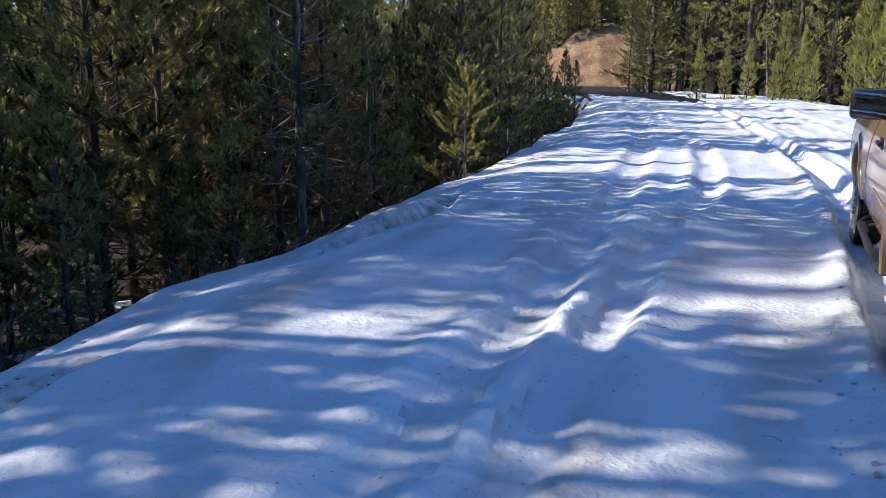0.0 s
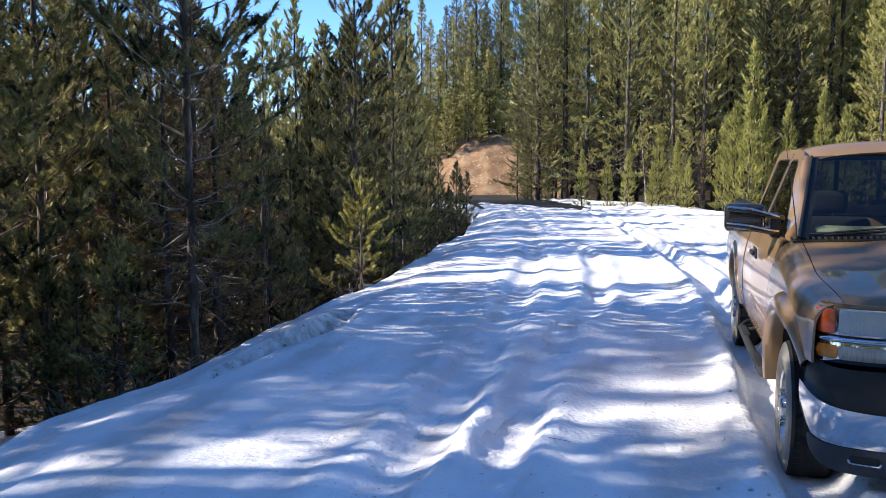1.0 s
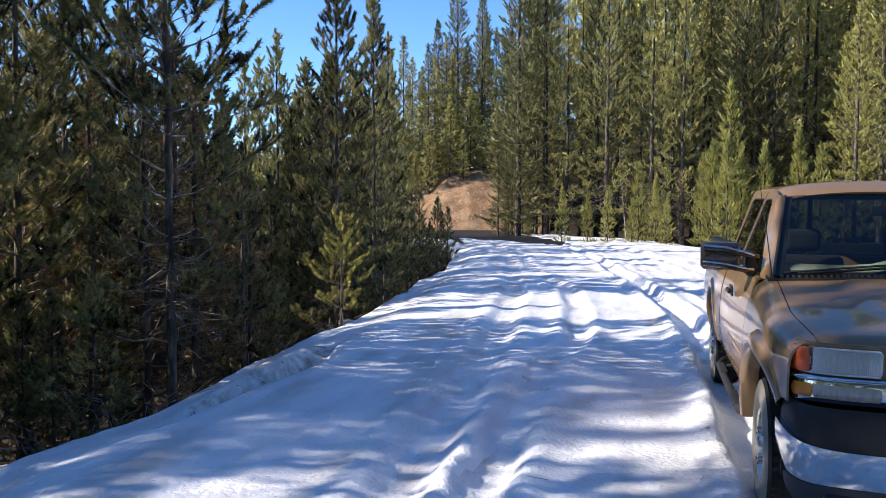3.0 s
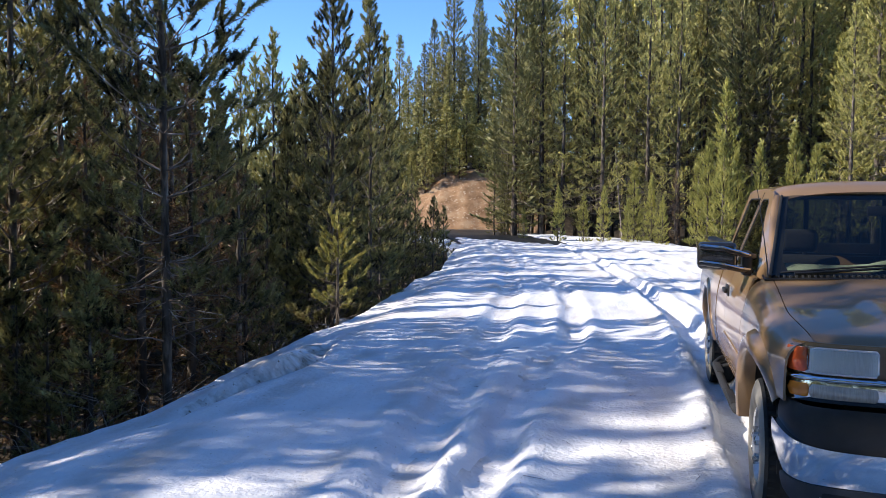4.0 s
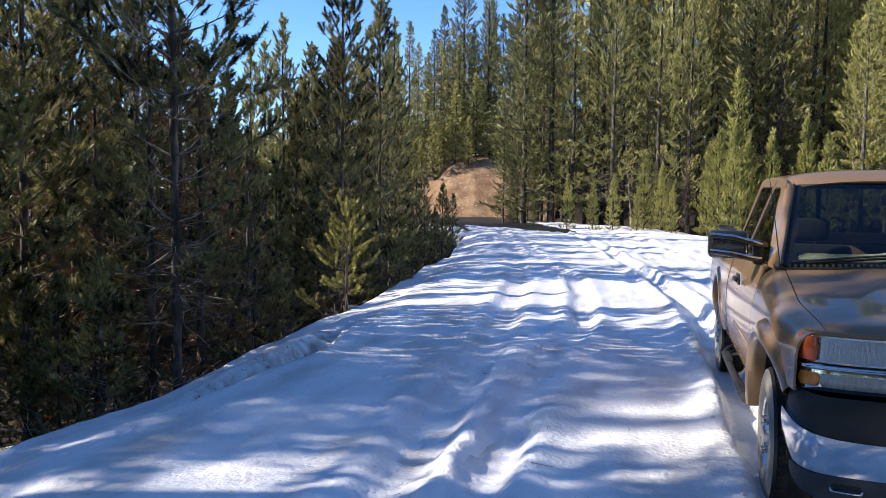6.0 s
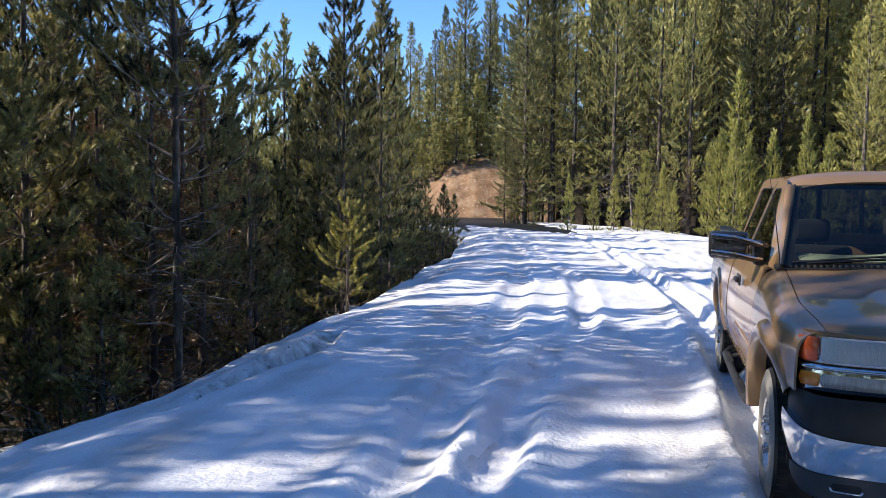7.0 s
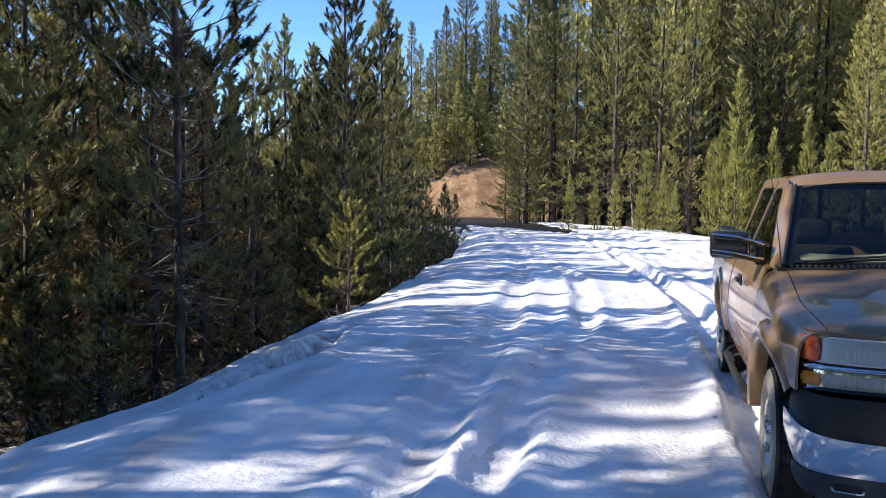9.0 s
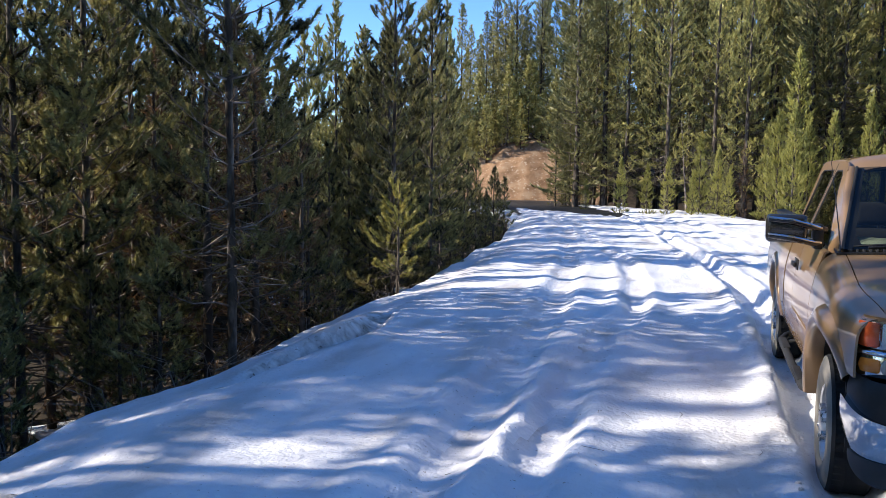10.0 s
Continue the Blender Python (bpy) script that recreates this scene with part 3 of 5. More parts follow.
low_pines = [
    conifer("pine_tree", 15, 8.4, 0.08, 0.05, 1.5, 0.44, 4.6, 4.4, LOW, NEEDLES, "lodgepole pine deep in the roadside forest", core=0, dead=3, joints=2, twiggy=False, trunk_sides=4),
    conifer("pine_tree", 16, 7.4, 0.07, 0.04, 1.4, 0.42, 4.6, 4.4, LOW, NEEDLES, "bushy lodgepole pine deep in the roadside forest", core=0, dead=3, joints=2, twiggy=False, trunk_sides=4),
]
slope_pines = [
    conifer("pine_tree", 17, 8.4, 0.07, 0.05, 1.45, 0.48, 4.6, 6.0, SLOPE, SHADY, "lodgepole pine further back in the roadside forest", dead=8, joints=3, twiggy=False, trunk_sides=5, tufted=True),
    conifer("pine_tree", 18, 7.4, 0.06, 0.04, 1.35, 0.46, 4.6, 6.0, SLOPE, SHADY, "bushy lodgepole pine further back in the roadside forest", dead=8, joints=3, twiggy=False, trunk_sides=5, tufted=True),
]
far_pines = [
    conifer("pine_tree", 21, 15.0, 0.11, 0.20, 1.9, 0.60, 4.8, 5.6, FAR, NEEDLES, "tall lodgepole pine with a bare lower trunk", dead=75, trunk_sides=5, joints=3, twiggy=False, tufted=True, core=0.2),
    conifer("pine_tree", 22, 16.5, 0.11, 0.30, 1.8, 0.58, 4.8, 5.6, FAR, NEEDLES, "tall lodgepole pine with a bare lower trunk", dead=75, trunk_sides=5, joints=3, twiggy=False, tufted=True, core=0.2),
    conifer("pine_tree", 23, 12.5, 0.11, 0.10, 1.9, 0.54, 4.8, 5.6, FAR, NEEDLES, "full lodgepole pine lit by low sun", dead=20, trunk_sides=5, joints=3, twiggy=False, tufted=True, core=0.2),
    conifer("fir_tree", 24, 15.5, 0.16, 0.05, 2.35, 0.58, 5.6, 4.6, (8, 0.12, 0.046), FIR, "dense dark fir with layered branches", droop=0.28, dead=2, trunk_sides=5, joints=3, twiggy=False),
    conifer("pine_tree", 25, 9.0, 0.09, 0.06, 1.55, 0.46, 4.6, 6.0, (10, 0.10, 0.033), YOUNG, "yellow-green young pine beside the road", dead=3, trunk_sides=5, joints=3, twiggy=False, tufted=True),
    conifer("pine_tree", 26, 14.5, 0.16, 0.05, 2.7, 0.52, 5.0, 5.4, (9, 0.13, 0.042), BRIGHT, "broad yellow-green pine with long full limbs", dead=3, trunk_sides=6, joints=4, twiggy=False, tufted=True),
]
back_pines = [
    conifer("pine_tree", 21, 15.0, 0.13, 0.20, 1.85, 0.64, 4.6, 4.4, BACK, NEEDLES, "tall lodgepole pine deep in the forest", core=0, dead=8, trunk_sides=5, joints=2, twiggy=False),
    conifer("pine_tree", 22, 16.5, 0.13, 0.30, 1.75, 0.62, 4.6, 4.4, BACK, NEEDLES, "tall lodgepole pine deep in the forest", core=0, dead=10, trunk_sides=5, joints=2, twiggy=False),
    conifer("pine_tree", 23, 12.5, 0.11, 0.10, 1.85, 0.58, 4.6, 4.4, BACK, NEEDLES, "full lodgepole pine deep in the forest", core=0, dead=4, trunk_sides=5, joints=2, twiggy=False),
    conifer("fir_tree", 24, 15.5, 0.16, 0.05, 2.2, 0.60, 5, 4.2, BACK, FIR, "dense dark fir deep in the forest", core=0, droop=0.25, dead=2, trunk_sides=5, joints=2, twiggy=False),
]
saplings = [
    conifer("young_pine", 31, 3.6, 0.035, 0.04, 0.75, 0.26, 4.6, 8, (26, 0.080, 0.015), YOUNG, "yellow-green young pine at the edge of the snow", dead=1, joints=3, twiggy=False, taper=0.9, core=0.22),
    conifer("young_pine", 32, 2.8, 0.03, 0.04, 0.65, 0.24, 4.6, 8, (26, 0.080, 0.015), YOUNG, "small bright young pine at the edge of the snow", dead=1, joints=3, twiggy=False, taper=0.9, core=0.22),
    conifer("young_pine", 33, 3.4, 0.03, 0.05, 0.6, 0.3, 4, 4, (16, 0.075, 0.011), DEAD, "thin dying young pine with brown needles", core=0, dead=4, taper=0.9),
]
# brighter needles paint the sun onto this pine
small_pine = conifer("small_pine", 46, 1.98, 0.02, 0.22, 0.72, 0.20, 3.8, 0.9, (130, 0.050, 0.0085), SUNLIT_TONE, "small pine in a sunlit needle tone with upturned shoots at the snow's edge", dead=12,
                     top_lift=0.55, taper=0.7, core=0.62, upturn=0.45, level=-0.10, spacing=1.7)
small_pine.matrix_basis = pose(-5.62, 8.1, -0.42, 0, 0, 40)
originals = slope_pines + near_pines + mid_pines + bright_pines + low_pines + far_pines + back_pines + saplings
for ob in originals:
    ob.location = (60 + 4 * originals.index(ob), -60, float(ground_height(60, -60)))

# lanes along which the sun reaches the road, in metres across its way
LANES = [(7.1, 7.9), (8.9, 9.8)]


def sun_lane(x, y):
    q = -0.275 * x + 0.96 * y
    return any(a < q < b for a, b in LANES) and x > -15


rng = np.random.default_rng(77)


def clear_of(x, y, gap):
    return all((x - a) ** 2 + (y - b) ** 2 > gap * gap for a, b in taken)


# trees that stand out beside the road
F = 1472.0
for kind, px, depth, turn, size in [
    (near_pines[0], 290, 8.7, 20, 1.0), (near_pines[1], 15, 9.4, 80, 1.05), (near_pines[2], 110, 11.0, 140, 1.15), (near_pines[1], 225, 15.4, 200, 0.98),
    (near_pines[2], 585, 15.3, 300, 1.0), (near_pines[2], 655, 17.5, 60, 0.97), (near_pines[1], -120, 8.8, 10, 1.0), (near_pines[0], 80, 16, 250, 0.95),
    (near_pines[2], 385, 15.5, 15, 0.78), (near_pines[2], 505, 17.0, 222, 0.72),
    (bright_pines[0], 480, 22, 0, 0.96), (bright_pines[0], 425, 24, 50, 0.90), (bright_pines[0], 452, 27, 100, 1.0), (mid_pines[1], 540, 20, 33, 0.80), (bright_pines[0], 676, 28, 10, 1.05),
    (mid_pines[1], 340, 20, 10, 0.9), (mid_pines[0], 350, 27, 10, 0.9), (mid_pines[2], 668, 20.5, 80, 0.8), (mid_pines[2], 764, 25, 20, 0.6), (mid_pines[2], 783, 29, 70, 0.5), (slope_pines[1], 712, 24, 20, 0.46), (slope_pines[0], 734, 26.5, 80, 0.38), (slope_pines[1], 752, 28.5, 200, 0.28), (slope_pines[1], 690, 21.5, 110, 0.50), (slope_pines[0], 772, 31.0, 280, 0.27), (slope_pines[0], 672, 19.5, 30, 0.5), (slope_pines[1], 720, 30.5, 140, 0.5),
    (mid_pines[2], 430, 10.8, 20, 0.7), (mid_pines[2], 470, 15.7, 120, 0.85), (mid_pines[2], 545, 17.0, 320, 0.85), (mid_pines[2], 620, 18.5, 20, 0.9), (mid_pines[2], 180, 10.5, 20, 0.8),
    (mid_pines[2], 20, 8.7, 60, 0.5), (mid_pines[2], 75, 8.3, 60, 0.45), (mid_pines[2], 60, 11.5, 60, 0.85), (mid_pines[2], 330, 11.0, 200, 0.7), (mid_pines[2], 648, 21, 280, 0.9), (mid_pines[2], 740, 30, 280, 0.5),
]:
    x, y = spot((px - 784) / F, depth)
    plant(kind, x, y, turn, size, group="roadside forest")
for kind, px, depth, turn, size in [
    (saplings[0], 985, 39, 0, 0.75), (saplings[1], 1030, 38.5, 50, 0.85), (saplings[0], 1066, 38, 90, 0.75), (saplings[0], 1120, 37, 140, 1.0), (saplings[0], 1150, 39, 30, 0.9),
    (saplings[2], 1192, 37, 0, 1.0), (saplings[1], 1108, 36.5, 200, 0.7), (saplings[0], 1232, 35, 60, 1.1), (saplings[0], 1250, 34, 160, 1.25), (saplings[0], 1275, 33, 10, 1.3), (saplings[0], 1300, 34, 10, 1.2),
    (saplings[1], 925, 43, 0, 0.6), (far_pines[3], 890, 47, 0, 0.24), (far_pines[3], 915, 49, 60, 0.28), (saplings[0], 1400, 33, 10, 1.45), (saplings[0], 1440, 31, 100, 1.2), (saplings[0], 1340, 34, 40, 1.3), (saplings[1], 1170, 36, 10, 0.8),
]:
    x, y = spot((px - 784) / F, depth)
    plant(kind, x, y, turn, size, 0.8, group="young pines along the snow")

# dying young trees with brown needles among the others
for px, depth, size in [(245, 9.6, 1.3), (335, 9.9, 1.2), (150, 10.2, 1.3), (30, 10.6, 1.2), (420, 10.4, 0.9), (-60, 10.0, 1.3), (300, 11.2, 1.5)]:
    x, y = spot((px - 784) / F, depth)
    plant(saplings[2], x, y, px, size, 1.3, group="roadside forest")
# the wood further along the slope
for i in range(30):
    px, depth = rng.uniform(-480, -90), rng.uniform(9.5, 27)
    x, y = spot((px - 784) / F, depth)
    if clear_of(x, y, 1.0) and not sun_lane(x, y):
        plant(mid_pines[i % 2] if depth < 13 else low_pines[i % 2], x, y, rng.uniform(0, 360), rng.uniform(0.8, 1.0), 1.15, group="roadside forest")
# slim trees between the lanes of sun
for x, size, kind in ((-6.7, 0.85, 2), (-8.9, 0.72, 0), (-11.2, 0.85, 0)):
    plant(mid_pines[kind], x, (8.36 + 0.275 * x) / 0.96, 90 * x, size, 0.6, group="roadside forest")
# young growth along the top of the cut bank
for i in range(18):
    x, y = spot((690 + 12 * i - 784) / F, 60.0 + 2.2 * (i * 7 % 5) / 4)
    plant(low_pines[i % 2], x, y, 40 * i, 0.34 + 0.075 * (i * 5 % 7), 1.0, group="far forest")
# dark trees at the end of the cut bank
for px, depth, size, wide in [(1163, 38.5, 0.17, 0.9), (1140, 40.5, 0.2, 0.9), (872, 46.5, 0.42, 0.8), (885, 49, 0.5, 0.8), (896, 47.5, 0.45, 0.8), (908, 50, 0.6, 0.8), (955, 46, 1.1, 1.0), (935, 50, 1.2, 0.9), (1330, 44, 1.15, 0.9), (800, 64, 1.0, 0.9), (765, 66, 0.8, 0.9), (842, 63, 0.85, 0.9)]:
    x, y = spot((px - 784) / F, depth)
    plant(far_pines[3], x, y, 7 * px, size, wide, group="far forest")

# unseen wood below the road on the left, added to shade truck and snow
count = 0
for kind, q, x, size, wide in [(2, 0.75, -16.6, 0.91, 1.0), (2, 1.5, -17.4, 0.96, 1.0), (2, 2.2, -16.2, 0.93, 1.0), (2, 2.9, -17.0, 1.02, 1.1), (2, 3.3, -15.4, 1.0, 1.2),
                               (1, -1.15, -10.4, 1.5, 0.8), (1, -0.65, -11.6, 1.5, 0.7), (1, -0.32, -13.0, 1.55, 0.5), (2, -1.55, -11.0, 0.6, 0.8), (0, -0.7, -22.0, 1.10, 1.0), (0, 0.38, -22.6, 1.0, 0.8), (0, 1.05, -22.0, 1.07, 1.0), (0, 1.85, -22.6, 1.08, 1.0), (0, 2.6, -22.0, 1.1, 1.0),
                               (0, -1.8, -14.5, 1.1, 1.0), (0, -2.9, -12.5, 1.1, 1.0), (0, -3.9, -14.5, 1.1, 1.0), (0, -5.0, -12.8, 1.1, 1.0), (0, -6.2, -14.2, 1.1, 1.1), (0, -7.5, -13.0, 1.1, 1.1)]:
    plant(back_pines[kind], x, (q + 0.275 * x) / 0.96, 70 * q, size, wide, group="roadside forest")
# more trees added to keep sun off the left wood
for q, x, size in [(5.6, -18.5, 0.6), (11.3, -19.0, 0.7), (13.2, -19.5, 0.75), (16.0, -19.0, 0.8)]:
    plant(back_pines[0], x, (q + 0.275 * x) / 0.96, 70 * q, size, 1.1, group="roadside forest")
for i in (0, 1, 2, 5, 6, 7):
    q, x = -2.4 + 0.72 * i, -13.4 - 0.6 * (i % 2)
    plant(low_pines[i % 2], x, (q + 0.275 * x) / 0.96, 50 * i, 1.02, 1.0, group="roadside forest")
plant(low_pines[0], -14.2, (0.12 - 0.275 * 14.2) / 0.96, 10, 1.0, 0.75, group="roadside forest")
for i in range(12):
    x, y = -6.8 - 5.5 * rng.random(), -16.0 + 1.25 * i + rng.uniform(-0.3, 0.3)
    if y > -1 or not clear_of(x, y, 0.9):
        continue
    plant(low_pines[i % 2], x, y, rng.uniform(0, 360), rng.uniform(0.35, 0.6), rng.uniform(1.2, 1.5), group="roadside forest")
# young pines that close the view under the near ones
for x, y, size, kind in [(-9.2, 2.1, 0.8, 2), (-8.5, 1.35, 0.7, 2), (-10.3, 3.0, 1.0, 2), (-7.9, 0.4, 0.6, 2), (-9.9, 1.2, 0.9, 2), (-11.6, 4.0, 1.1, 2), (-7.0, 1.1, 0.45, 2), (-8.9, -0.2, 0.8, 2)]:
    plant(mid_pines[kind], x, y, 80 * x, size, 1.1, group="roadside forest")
# low growth on the slope below the snow
for i in range(34):
    y = -4.5 + 0.78 * i + rng.uniform(-0.3, 0.3)
    x = float(road_left(y)) - rng.uniform(0.9, 3.2)
    if clear_of(x, y, 0.6) and abs(y - 8.1) > 0.9 and not (sun_lane(x, y) and y > 4):
        plant(mid_pines[2], x, y, rng.uniform(0, 360), rng.uniform(0.35, 0.7), rng.uniform(1.0, 1.3), group="roadside forest")
for i in range(60):
    px, depth = rng.uniform(-160, 690), rng.uniform(14.5, 38)
    x, y = spot((px - 784) / F, depth)
    if x > road_left(y) - 3 or not clear_of(x, y, 1.2) or sun_lane(x, y):
        continue
    size = rng.uniform(0.8, 1.05) * (min(1.0, (3.0 + 0.16 * depth) / 8.0) if px > 370 else 1.0)
    plant((mid_pines if depth < 17 else slope_pines)[i % 2], x, y, rng.uniform(0, 360), size, rng.uniform(1.0, 1.25), group="roadside forest")
# unseen deep wood, added to shut out the low sky's light
deep = bmesh.new()
for i in range(24):
    x, y = -27.0 - 4.0 * (i * 5 % 3) - (i * 7 % 4), -18.0 + 1.35 * i
    size = 0.95 + 0.06 * (i * 3 % 5)
    m = pose(x, y, float(ground_height(x, y)) - 0.02, 0, 0, 61 * i) @ Matrix.Diagonal((1.5 * size, 1.5 * size, size, 1))
    for j, ob in enumerate(low_pines[i % 2].children):
        me = ob.data.copy()
        me.transform(m)
        me.polygons.foreach_set("material_index", [j] * len(me.polygons))
        deep.from_mesh(me)
        bpy.data.meshes.remove(me)
deep_mesh = bpy.data.meshes.new("deep_wood")
deep.to_mesh(deep_mesh)
deep.free()
for ob in low_pines[0].children:
    deep_mesh.materials.append(ob.data.materials[0])
tagged(new("deep_wood", deep_mesh), "unseen dense pine wood added behind the roadside trees to block sky light", "forest", kind="stuff")
# trees that close the view between the near ones
for i in range(14):
    x, y = spot((395 + 17 * i - 784) / F, 40 + 3.0 * (i * 3 % 5))
    plant(low_pines[i % 2], x, y, 47 * i, 0.78, 1.3, group="roadside forest")
# trees whose shade falls across the far road
for i in range(30):
    y = 9.5 + 1.0 * i + rng.uniform(-0.3, 0.3)
    x = float(road_left(y)) - rng.uniform(2.5, 7)
    depth = Vector((x - EYE_X, y - EYE_Y)).dot(AHEAD)
    if clear_of(x, y, 1.1) and not sun_lane(x, y):
        plant((mid_pines if depth < 17 else slope_pines)[i % 2], x, y, rng.uniform(0, 360), min(1.0, (3.4 + 0.165 * depth) / 8.2), 1.1, group="roadside forest")
while count < 30:
    x, y = rng.uniform(-40, -6.5), rng.uniform(-2, 40)
    if x > road_left(y) - 2.2 or not clear_of(x, y, 1.5) or sun_lane(x, y):
        continue
    depth = (Vector((x - EYE_X, y - EYE_Y))).dot(AHEAD)
    px = 784 + F * Vector((x - EYE_X, y - EYE_Y)).dot(SIDE) / max(depth, 0.1)
    if px < -150 or depth < 8:
        continue
    seen = depth < 21
    kind = mid_pines[rng.choice([0, 1, 1, 2])] if seen else slope_pines[rng.choice([0, 1])] if depth < 32 else low_pines[rng.choice([0, 1])]
    size = rng.uniform(0.8, 1.0)
    if depth > 10 and px > 380:
        size *= min(1.0, (3.4 + 0.17 * depth) / 8.0)
    plant(kind, x, y, rng.uniform(0, 360), size, rng.uniform(0.9, 1.15), group="roadside forest")
    count += 1

# the wood beyond the bend and on the right
count = 0
for i in range(16):
    px, depth = 690 + 14.5 * i + rng.uniform(-4, 4), rng.uniform(61, 68)
    x, y = spot((px - 784) / F, depth)
    plant(back_pines[[2, 2, 0, 2, 3][i % 5]], x, y, rng.uniform(0, 360), (0.85 if i % 5 == 1 else 0.72) * rng.uniform(0.85, 1.1), group="far forest")
for i in range(40):
    px, depth = 905 + 18 * i + rng.uniform(-6, 6), rng.uniform(42, 54)
    x, y = spot((px - 784) / F, depth)
    plant(far_pines[[3, 3, 2, 1, 0, 2, 1, 0, 3, 2, 1][i % 11] if px < 1380 else (2, 0)[i % 2]], x, y, rng.uniform(0, 360), rng.uniform(0.92, 1.15) * (1.0 if px < 1380 else 1.3), group="far forest")
while count < 34:
    px, depth = rng.uniform(690, 1750), rng.uniform(33, 85)
    x, y = spot((px - 784) / F, depth)
    right = x - road_right(y)
    if right < (6.6 if px < 905 else 2.0 if px < 1250 else 2.5) or not clear_of(x, y, 1.8):
        continue
    if px < 905 and depth < 61:
        continue
    kind = far_pines[rng.choice([0, 0, 1, 1, 2, 2, 3, 4])] if depth < 47 else back_pines[rng.choice([0, 1, 2, 3])]
    size = rng.uniform(0.8, 1.08)
    if px < 930:
        size *= 0.72
    plant(kind, x, y, rng.uniform(0, 360), size, rng.uniform(0.9, 1.1), group="far forest")
    count += 1

for px, depth, size in [(1545, 38, 1.0), (1482, 41, 0.72), (1625, 36, 1.05)]:
    x, y = spot((px - 784) / F, depth)
    plant(far_pines[5], x, y, px, size, 1.0, group="far forest")
# mostly unseen tall trees over the road's right side, added to darken hood reflections
for i in range(16):
    x, y = spot((1500 + 62 * i - 784) / F, 44 - 1.1 * i + 3.0 * (i * 3 % 4))
    if x > road_right(y) + 3 and clear_of(x, y, 1.5):
        plant(back_pines[(0, 3, 1)[i % 3]], x, y, 33 * i, 1.75 - 0.03 * i, 0.85, group="far forest")
# trees deeper in the far wood; right ones oversized to darken hood reflections
for i in range(38):
    px, depth = 690 + 26 * i + rng.uniform(-8, 8), rng.uniform(62, 84)
    x, y = spot((px - 784) / F, depth)
    if not clear_of(x, y, 1.2):
        continue
    plant(low_pines[i % 2], x, y, rng.uniform(0, 360), rng.uniform(1.1, 1.35) if px < 1010 else rng.uniform(3.6, 4.4), 0.6, group="far forest")

# the wood on the near right and behind the camera
count = 0
for i in range(30):
    x, y = -14 + 1.0 * i + rng.uniform(-0.5, 0.5), -15 - 7 * rng.random()
    if clear_of(x, y, 1.4):
        plant(low_pines[i % 2], x, y, rng.uniform(0, 360), rng.uniform(1.9, 2.5), 0.85, group="far forest")
while count < 14:
    x, y = rng.uniform(-30, 32), rng.uniform(-34, 26)
    if (y > -12 and x < road_right(y) + 3) or (y <= -12 and road_left(y) - 2 < x < road_right(y) + 2) or not clear_of(x, y, 2.4) or x < road_left(y) - 14:
        continue
    plant(back_pines[rng.integers(0, 4)], x, y, rng.uniform(0, 360), rng.uniform(0.75, 1.0), group="far forest")
    count += 1

for ob in originals:
    for o in (*ob.children_recursive, ob):
        bpy.data.objects.remove(o)


# ---- the pickup truck ----
PAINT = material("bronze_paint", [(0.225, 0.138, 0.068), (0.255, 0.157, 0.079)], scale=3, rough=0.40, metal=0.2, coat=0.75, rough_var=0.05)
PAINT.node_tree.nodes["Principled BSDF"].inputs["Specular IOR Level"].default_value = 0.25
CHROME = material("chrome", [(0.60, 0.60, 0.61), (0.70, 0.70, 0.70)], scale=6, rough=0.10, metal=1.0, rough_var=0.05)
BLACK = material("black_plastic", [(0.007, 0.007, 0.008), (0.013, 0.013, 0.014)], scale=30, rough=0.5, bump=0.1, bump_scale=300)
GLOSSY = material("glossy_black_plastic", [(0.008, 0.008, 0.009), (0.018, 0.018, 0.02)], scale=12, rough=0.22, coat=0.6, rough_var=0.06)
TRIM = material("dark_trim", [(0.006, 0.006, 0.007), (0.012, 0.012, 0.012)], scale=10, rough=0.7)
GREY = material("grey_valance", [(0.03, 0.03, 0.032), (0.05, 0.05, 0.052)], scale=9, rough=0.6, bump=0.1, bump_scale=200)
RUBBER = material("tyre_rubber", [(0.012, 0.012, 0.012), (0.028, 0.027, 0.025)], scale=14, rough=0.85, bump=0.4, bump_scale=80)
SIDEWALL = material("dusty_sidewall", [(0.19, 0.17, 0.14), (0.30, 0.27, 0.225)], scale=7, rough=0.9, bump=0.2, bump_scale=60)
STEEL = material("rim_steel", [(0.42, 0.42, 0.42), (0.62, 0.62, 0.61)], scale=20, rough=0.3, metal=0.9, rough_var=0.12)
AMBER = material("amber_lens", [(0.86, 0.24, 0.03), (0.92, 0.30, 0.04)], scale=40, rough=0.12, coat=0.6)
RED_AMBER = material("orange_side_lens", [(0.50, 0.075, 0.02), (0.62, 0.11, 0.03)], scale=30, rough=0.15, coat=0.6)
LENS = glass("lamp_lens", (0.98, 0.985, 0.98), 0.05)
REFLECTOR = material("lamp_reflector", [(0.84, 0.87, 0.85), (0.91, 0.93, 0.92), (0.96, 0.97, 0.96)], scale=9, rough=0.35, metal=0.0, bump=0.22, bump_scale=9, stretch=(9, 1, 1.6))
CLOUDY = material("clouded_lens", [(0.42, 0.36, 0.31), (0.58, 0.52, 0.46)], scale=50, rough=0.2, coat=0.6, bump=0.3, bump_scale=120, stretch=(3, 1, 0.3))
WINDOW = glass("window_glass", (0.34, 0.38, 0.37))
DARK_GLASS = glass("tinted_glass", (0.09, 0.10, 0.10))
REAR_GLASS = glass("rear_glass", (0.34, 0.38, 0.36))
CLOTH = material("grey_seat_cloth", [(0.010, 0.010, 0.010), (0.02, 0.019, 0.018)], scale=30, rough=0.95, bump=0.3, bump_scale=200)
